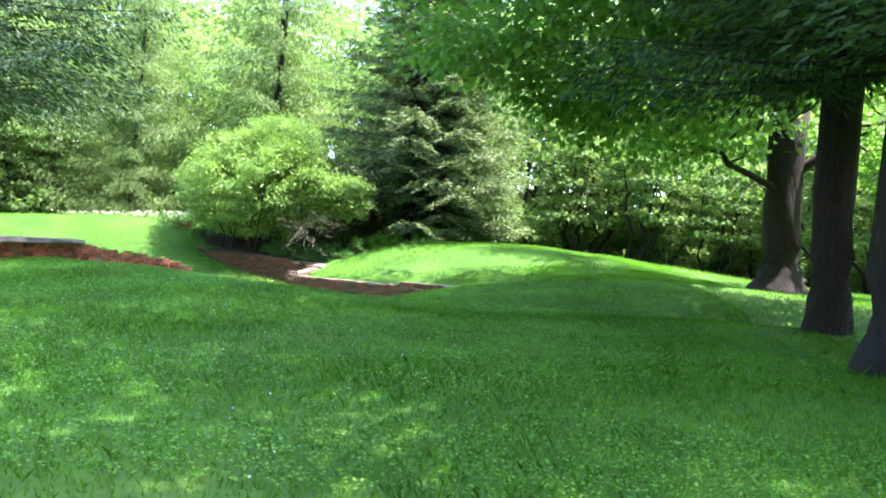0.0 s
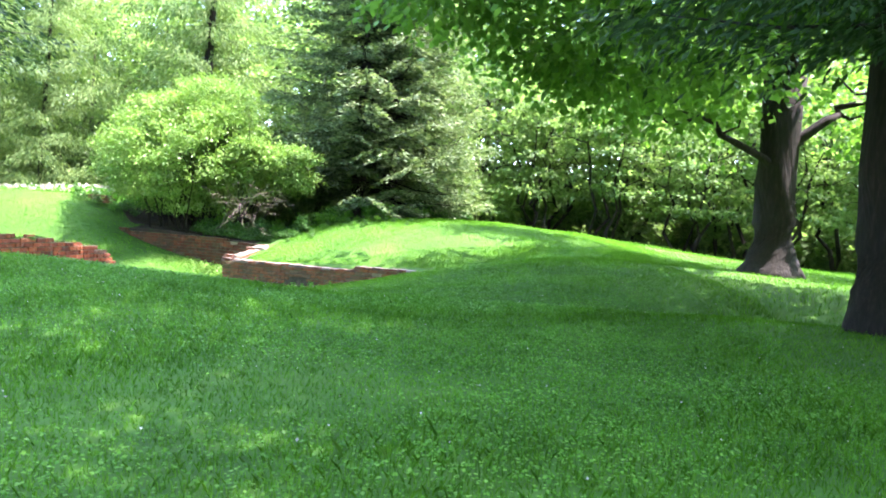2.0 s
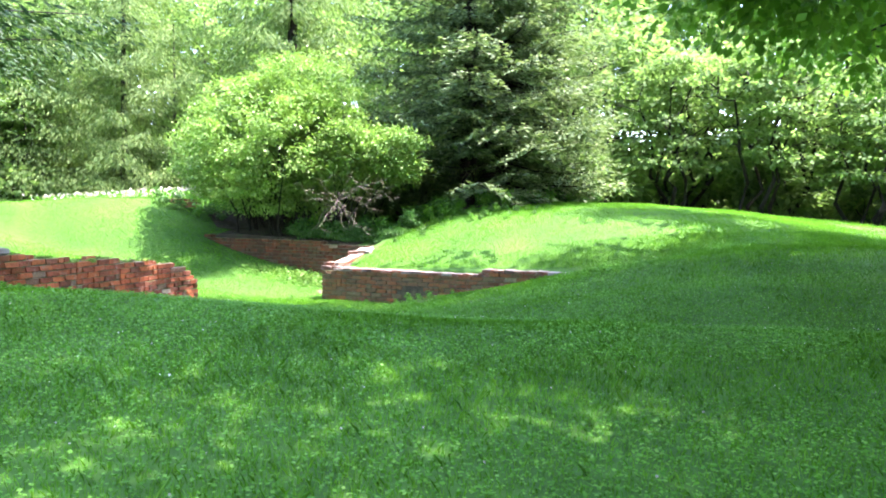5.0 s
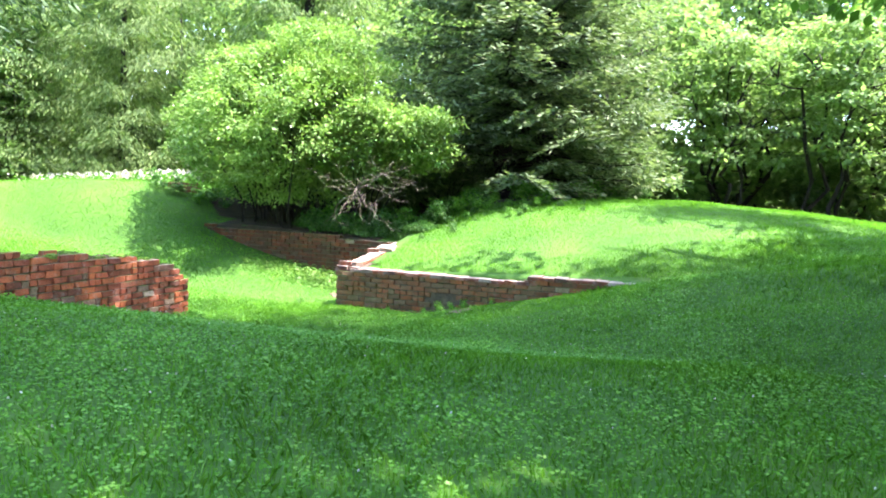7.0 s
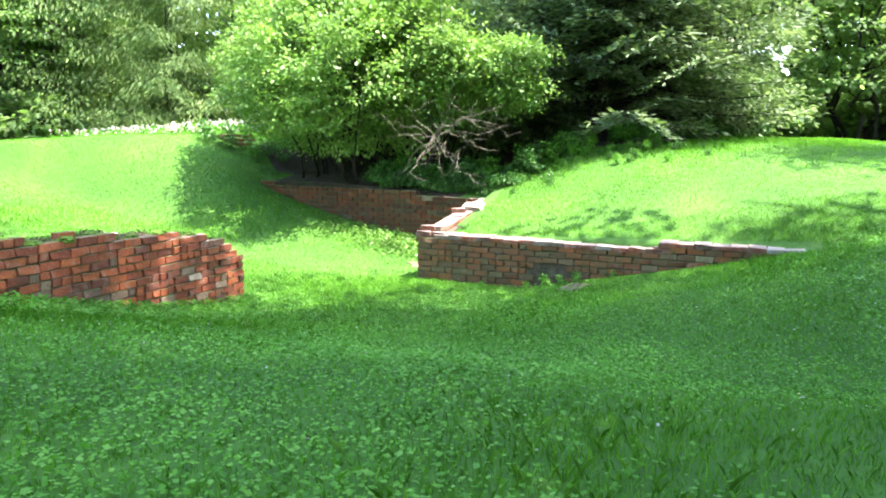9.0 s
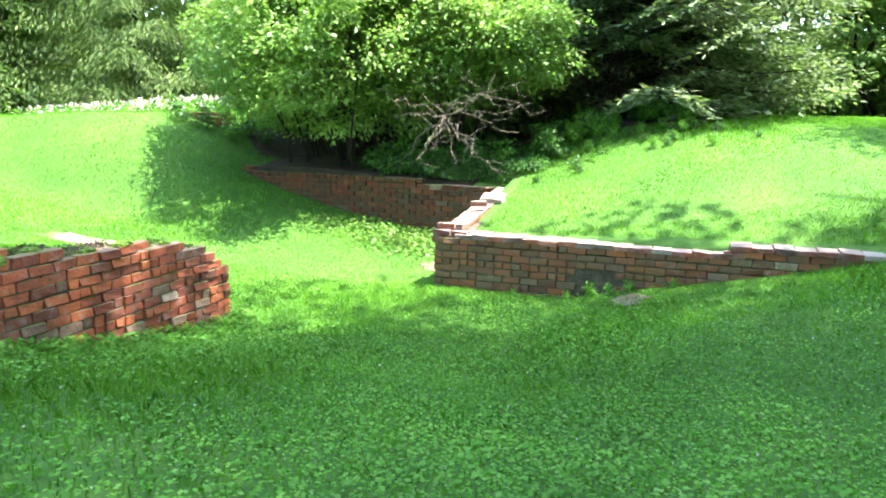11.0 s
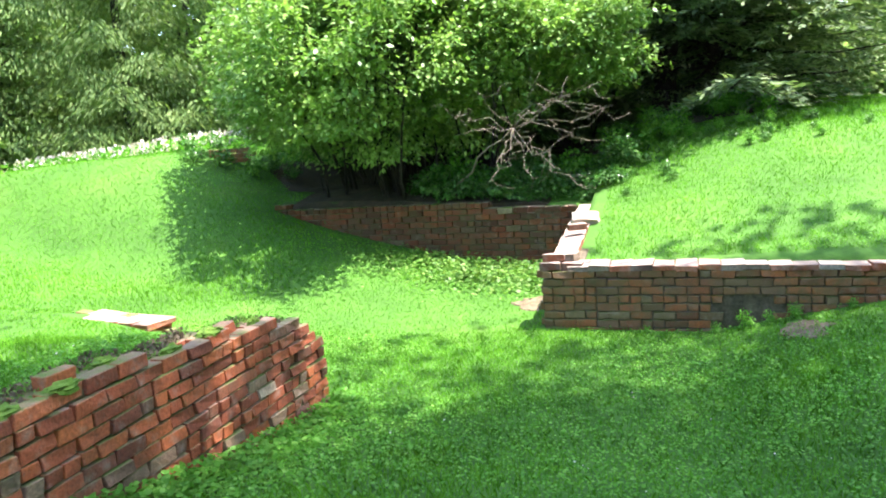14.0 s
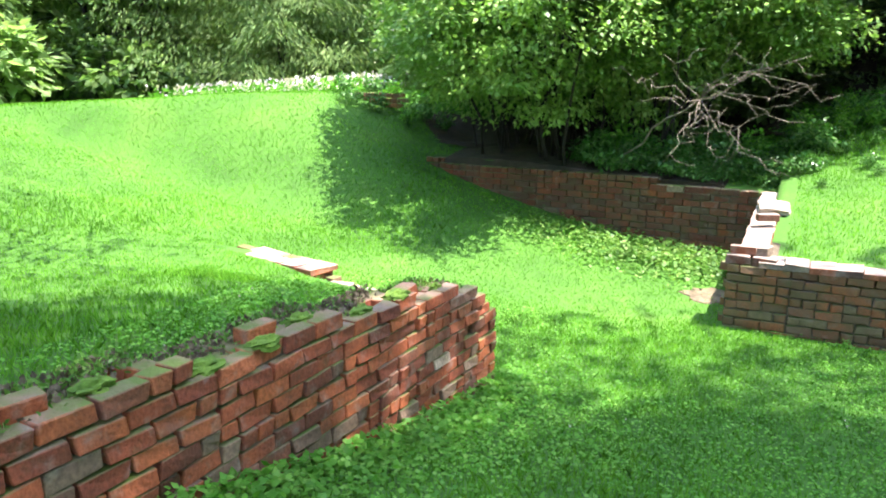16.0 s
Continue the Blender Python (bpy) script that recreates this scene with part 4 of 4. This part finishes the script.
# ---- bare patches in the turf ----
PATCHES = [(*map(float, to_xy(-0.3, 0.75)), 0.26, "dry pale earth beside the wall corner"), (*map(float, to_xy(2.2, -0.42)), 0.22, "small worn earth patch before the wall"),
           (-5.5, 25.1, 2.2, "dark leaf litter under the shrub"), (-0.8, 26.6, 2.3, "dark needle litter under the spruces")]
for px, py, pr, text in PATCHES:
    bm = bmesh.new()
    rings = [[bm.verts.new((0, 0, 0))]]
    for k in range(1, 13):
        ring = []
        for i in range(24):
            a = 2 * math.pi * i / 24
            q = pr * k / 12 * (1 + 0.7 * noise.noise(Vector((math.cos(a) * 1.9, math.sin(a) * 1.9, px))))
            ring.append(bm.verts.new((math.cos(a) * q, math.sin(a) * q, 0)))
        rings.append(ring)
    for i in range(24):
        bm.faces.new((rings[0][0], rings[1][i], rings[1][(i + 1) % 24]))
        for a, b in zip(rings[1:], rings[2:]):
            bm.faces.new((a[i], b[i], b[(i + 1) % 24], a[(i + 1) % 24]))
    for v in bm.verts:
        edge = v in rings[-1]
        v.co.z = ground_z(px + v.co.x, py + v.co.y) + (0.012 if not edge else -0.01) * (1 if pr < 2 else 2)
    # the wide litter patches use the earth colour with shade in it
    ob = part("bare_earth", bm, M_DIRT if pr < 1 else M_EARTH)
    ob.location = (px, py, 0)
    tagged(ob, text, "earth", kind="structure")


# dark sheet over the turf, standing in for the shade behind the back wall
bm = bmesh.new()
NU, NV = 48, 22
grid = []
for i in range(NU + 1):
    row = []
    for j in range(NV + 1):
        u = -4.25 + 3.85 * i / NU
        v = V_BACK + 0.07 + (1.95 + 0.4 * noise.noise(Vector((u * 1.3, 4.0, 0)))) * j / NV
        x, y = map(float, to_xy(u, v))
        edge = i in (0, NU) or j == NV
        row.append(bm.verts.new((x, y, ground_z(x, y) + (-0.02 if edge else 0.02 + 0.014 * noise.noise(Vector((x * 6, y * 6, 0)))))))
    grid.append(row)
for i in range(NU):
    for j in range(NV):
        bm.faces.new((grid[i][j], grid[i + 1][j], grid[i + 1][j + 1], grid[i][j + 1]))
tagged(part("shade_sheet", bm, M_EARTH), "dark sheet standing in for shade behind the back wall", "leaf litter", kind="structure")


# ---- grass ----
def scatter(n, x0, x1, y0, y1):
    x, y = rng.uniform(x0, x1, n), rng.uniform(y0, y1, n)
    u, v = to_uv(x, y)
    wall = ((u > -0.12) & (u < 4.9) & (np.abs(v - 0.14) < 0.2)) | ((np.abs(u - 0.14) < 0.2) & (v > 0) & (v < V_BACK + 0.3)) | ((np.abs(v - V_BACK - 0.14) < 0.2) & (u > -4.4) & (u < 0.3)) \
        | ((np.abs(u - U_LEFT + 0.12) < 0.15) & (v < V_END + 0.05) & (v > -8.2)) | ((np.abs(v - mound_edge(u)) < 0.18) & (u < -1.3) & (u > -4.2))
    for px, py, pr, text in PATCHES:
        wall |= (np.hypot(x - px, y - py) < pr * 0.8) & (rng.random(len(x)) < (0.6 if pr < 1 else 0.92))
    wall |= (v > V_BACK + 0.02) & (v < V_BACK + 1.9) & (u > -4.2) & (u < -0.5) & (rng.random(len(x)) < 0.93)
    return x[~wall], y[~wall]


def patchy(x, y, s, seed):
    k = np.random.default_rng(seed)
    z = np.zeros_like(x)
    for i in range(6):
        a = k.uniform(0, 6.28)
        f = s * k.uniform(0.6, 1.9)
        z += np.sin((x * math.cos(a) + y * math.sin(a)) * f + k.uniform(0, 6.28))
    return z / 2.5


def blades(name, n, box, length, width, label, material=M_GRASS, fine=False):
    x, y = scatter(n, *box)
    z = height(x, y) - 0.008
    m = len(x)
    a = rng.uniform(0, 6.28, m)
    tall = length * rng.uniform(0.5, 1.25, m) * np.clip(1 + 0.35 * patchy(x, y, 1.6, 5), 0.8, 1.6)
    lean = tall * rng.uniform(0.15, 0.85, m)
    base = np.stack([x, y, z], 1)
    side = np.stack([-np.sin(a), np.cos(a), 0 * a], 1) * (width * rng.uniform(0.6, 1.3, (m, 1)))
    way = np.stack([np.cos(a), np.sin(a), 0 * a], 1)
    tip = base + way * lean[:, None] + np.array((0, 0, 1.0)) * tall[:, None]
    if fine:
        return tagged(mesh_np(name, np.stack([base - side * 0.5, base + side * 0.5, tip], 1), 3, material), label, "grass", kind="stuff")
    mid = base + way * (lean * 0.35)[:, None] + np.array((0, 0, 1.0)) * (tall * 0.62)[:, None]
    q = np.stack([base - side * 0.4, base + side * 0.4, mid + side * 0.5, tip, mid - side * 0.5], 1)
    return tagged(mesh_np(name, q, 5, material), label, "grass", kind="stuff")


def flat_leaves(name, n, box, size, label, material, thresh, seed, rise=0.05):
    x, y = scatter(n, *box)
    ok = patchy(x, y, 1.3, seed) + 0.35 * rng.normal(size=len(x)) > thresh
    x, y = x[ok], y[ok]
    m = len(x)
    c = np.stack([x, y, height(x, y) + rise * rng.uniform(0.3, 1.2, m)], 1)
    d = rng.normal(size=(m, 3))
    d[:, 2] *= 0.25
    up = rng.normal(size=(m, 3)) * 0.35 + np.array((0, 0, 1.0))
    return tagged(mesh_np(name, leaves_at(c, d, size, 0.85, up), 4, material), label, "weeds", kind="stuff")


blades("grass", 90000, (-8.5, 5.5, 2.5, 19.6), 0.05, 0.0055, "short unmown lawn grass, deep green")
blades("grass", 420000, (-8.5, 5.5, 2.5, 19.6), 0.046, 0.0075, "short unmown lawn grass, deep green", M_GRASS, True)
blades("grass", 420000, (-14, 7, 17.5, 28), 0.036, 0.012, "bright lawn grass behind the brick walls", M_GRASS, True)
blades("grass", 80000, (-20, -14, 16, 27), 0.05, 0.014, "bright lawn grass out in the field", M_GRASS, True)
blades("grass", 50000, (-13, -8.5, 9, 17.5), 0.05, 0.009, "lawn grass on the mound", M_GRASS, True)
blades("grass", 60000, (5.5, 16, 5, 26), 0.06, 0.014, "lawn grass under the trees", M_GRASS, True)
blades("tall_grass", 1500, (-5, 5, 3, 13), 0.085, 0.005, "scattered taller seeding grass stems", M_CLOVER)
flat_leaves("clover", 270000, (-7.5, 4, 3, 19.4), 0.021, "clover and broad-leaved weeds in the lawn", M_CLOVER, -0.25, 8, 0.045)
flat_leaves("broad_weeds", 40000, (-7.2, 2, 11, 18.5), 0.029, "broad-leaved weeds in the sunken way", M_CLOVER, 0.2, 9, 0.05)
cu, cv = -1.0 + rng.normal(size=5200) * 0.75, 1.75 + rng.normal(size=5200) * 0.36
ok = (cu < -0.04) & (cv < V_BACK - 0.03) & (rng.random(5200) < 0.9)
cx, cy = to_xy(cu[ok], cv[ok])
cc = np.stack([cx, cy, height(cx, cy) + 0.12 * rng.random(len(cx))], 1)
tagged(mesh_np("creeping_weeds", leaves_at(cc, rng.normal(size=cc.shape) * np.array((1, 1, 0.3)), 0.05, 0.8, rng.normal(size=cc.shape) * 0.4 + np.array((0, 0, 1.0))), 4, M_WEED),
       "pale creeping weeds on the cellar floor", "weeds", kind="stuff")
# leafy weeds along the foot of the crumbling wall
fu, fv = U_LEFT + 0.02 + rng.exponential(0.13, 6500), rng.uniform(-6.6, V_END + 0.1, 6500)
px, py = to_xy(fu, fv)
pc = np.stack([px, py, height(px, py) + 0.13 * rng.random(6500) * np.exp(-3.0 * (fu - U_LEFT))], 1)
tagged(mesh_np("foot_weeds", leaves_at(pc, rng.normal(size=pc.shape) * np.array((1, 1, 0.4)), 0.04, 0.75, rng.normal(size=pc.shape) * 0.4 + np.array((0, 0, 1.0))), 4, M_CLOVER),
       "leafy weeds along the foot of the brick wall", "weeds", kind="stuff")
# small weeds, moss tufts and crumbs rooted along the crumbling wall top
tv = rng.uniform(-7.0, V_END - 0.15, 22000)
tu = U_LEFT - rng.uniform(0.05, 0.36, 22000)
ok = (patchy(tu * 3, tv * 3, 1.6, 21) + 1.6 * (U_LEFT - 0.2 - tu) / 0.15 + 0.5 * rng.normal(size=22000)) > -0.1
tu, tv = tu[ok], tv[ok]
tx, ty = to_xy(tu, tv)
tz = left_course(tv) - 0.02 + 0.035 * rng.random(len(tv))
tc = np.stack([tx, ty, tz], 1)
half = rng.random(len(tc)) < 0.45 + 0.3 * patchy(tx, ty, 5.0, 33)
tagged(mesh_np("wall_top_weeds", leaves_at(tc[half], rng.normal(size=tc[half].shape) + np.array((0, 0, 0.5)), 0.026, 0.5), 4, M_WEED), "tiny weeds and grass rooted in the wall top", "weeds", kind="stuff")
tagged(mesh_np("wall_top_crumbs", leaves_at(tc[~half] - np.array((0, 0, 0.012)), rng.normal(size=tc[~half].shape), 0.026, 0.9), 4, M_DIRT), "crumbs of earth and mortar on the wall top", "rubble", kind="stuff")
# white clover heads and pale petals strewn in the turf
wx, wy = scatter(800, -7.5, 5, 3, 18)
wc = np.stack([wx, wy, height(wx, wy) + 0.045 + 0.03 * rng.random(len(wx))], 1)
tagged(mesh_np("clover_heads", leaves_at(wc, rng.normal(size=wc.shape), 0.014, 0.9), 4, M_PETAL), "tiny white clover heads dotted over the lawn", "flowers", kind="stuff")
# pale flowers at the far edge of the field
fx = rng.uniform(-13.8, -9.3, 5200)
fy = 27.2 - 0.12 * (fx + 14) + rng.normal(size=5200) * 0.5
fz = height(fx, fy) + 0.05 + 0.26 * rng.random(5200)
fc = np.stack([fx, fy, fz], 1)
tagged(mesh_np("flowers", leaves_at(fc, rng.normal(size=fc.shape), 0.06, 0.9), 4, M_PETAL), "pale lilac and white flowers at the wood's edge", "flowers", kind="stuff")
gx2 = rng.uniform(-13.8, -9.3, 4000)
gy2 = 27.2 - 0.12 * (gx2 + 14) + rng.normal(size=4000) * 0.6
gc = np.stack([gx2, gy2, height(gx2, gy2) + 0.2 * rng.random(4000)], 1)
tagged(mesh_np("flower_leaves", leaves_at(gc, rng.normal(size=gc.shape) + np.array((0, 0, 0.8)), 0.13, 0.4), 4, M_CLOVER), "leaves and stems among the pale flowers", "flowers", kind="stuff")
# white blossom at the shrub's flank
bc = np.array((-8.35, 24.2, ground_z(-8.3, 24.2) + 1.5)) + rng.normal(size=(160, 3)) * np.array((0.2, 0.4, 0.5))
tagged(mesh_np("blossom", leaves_at(bc, rng.normal(size=bc.shape), 0.045, 0.9), 4, M_PETAL), "small white blossoms on the shrub's flank", "blossom", kind="stuff")
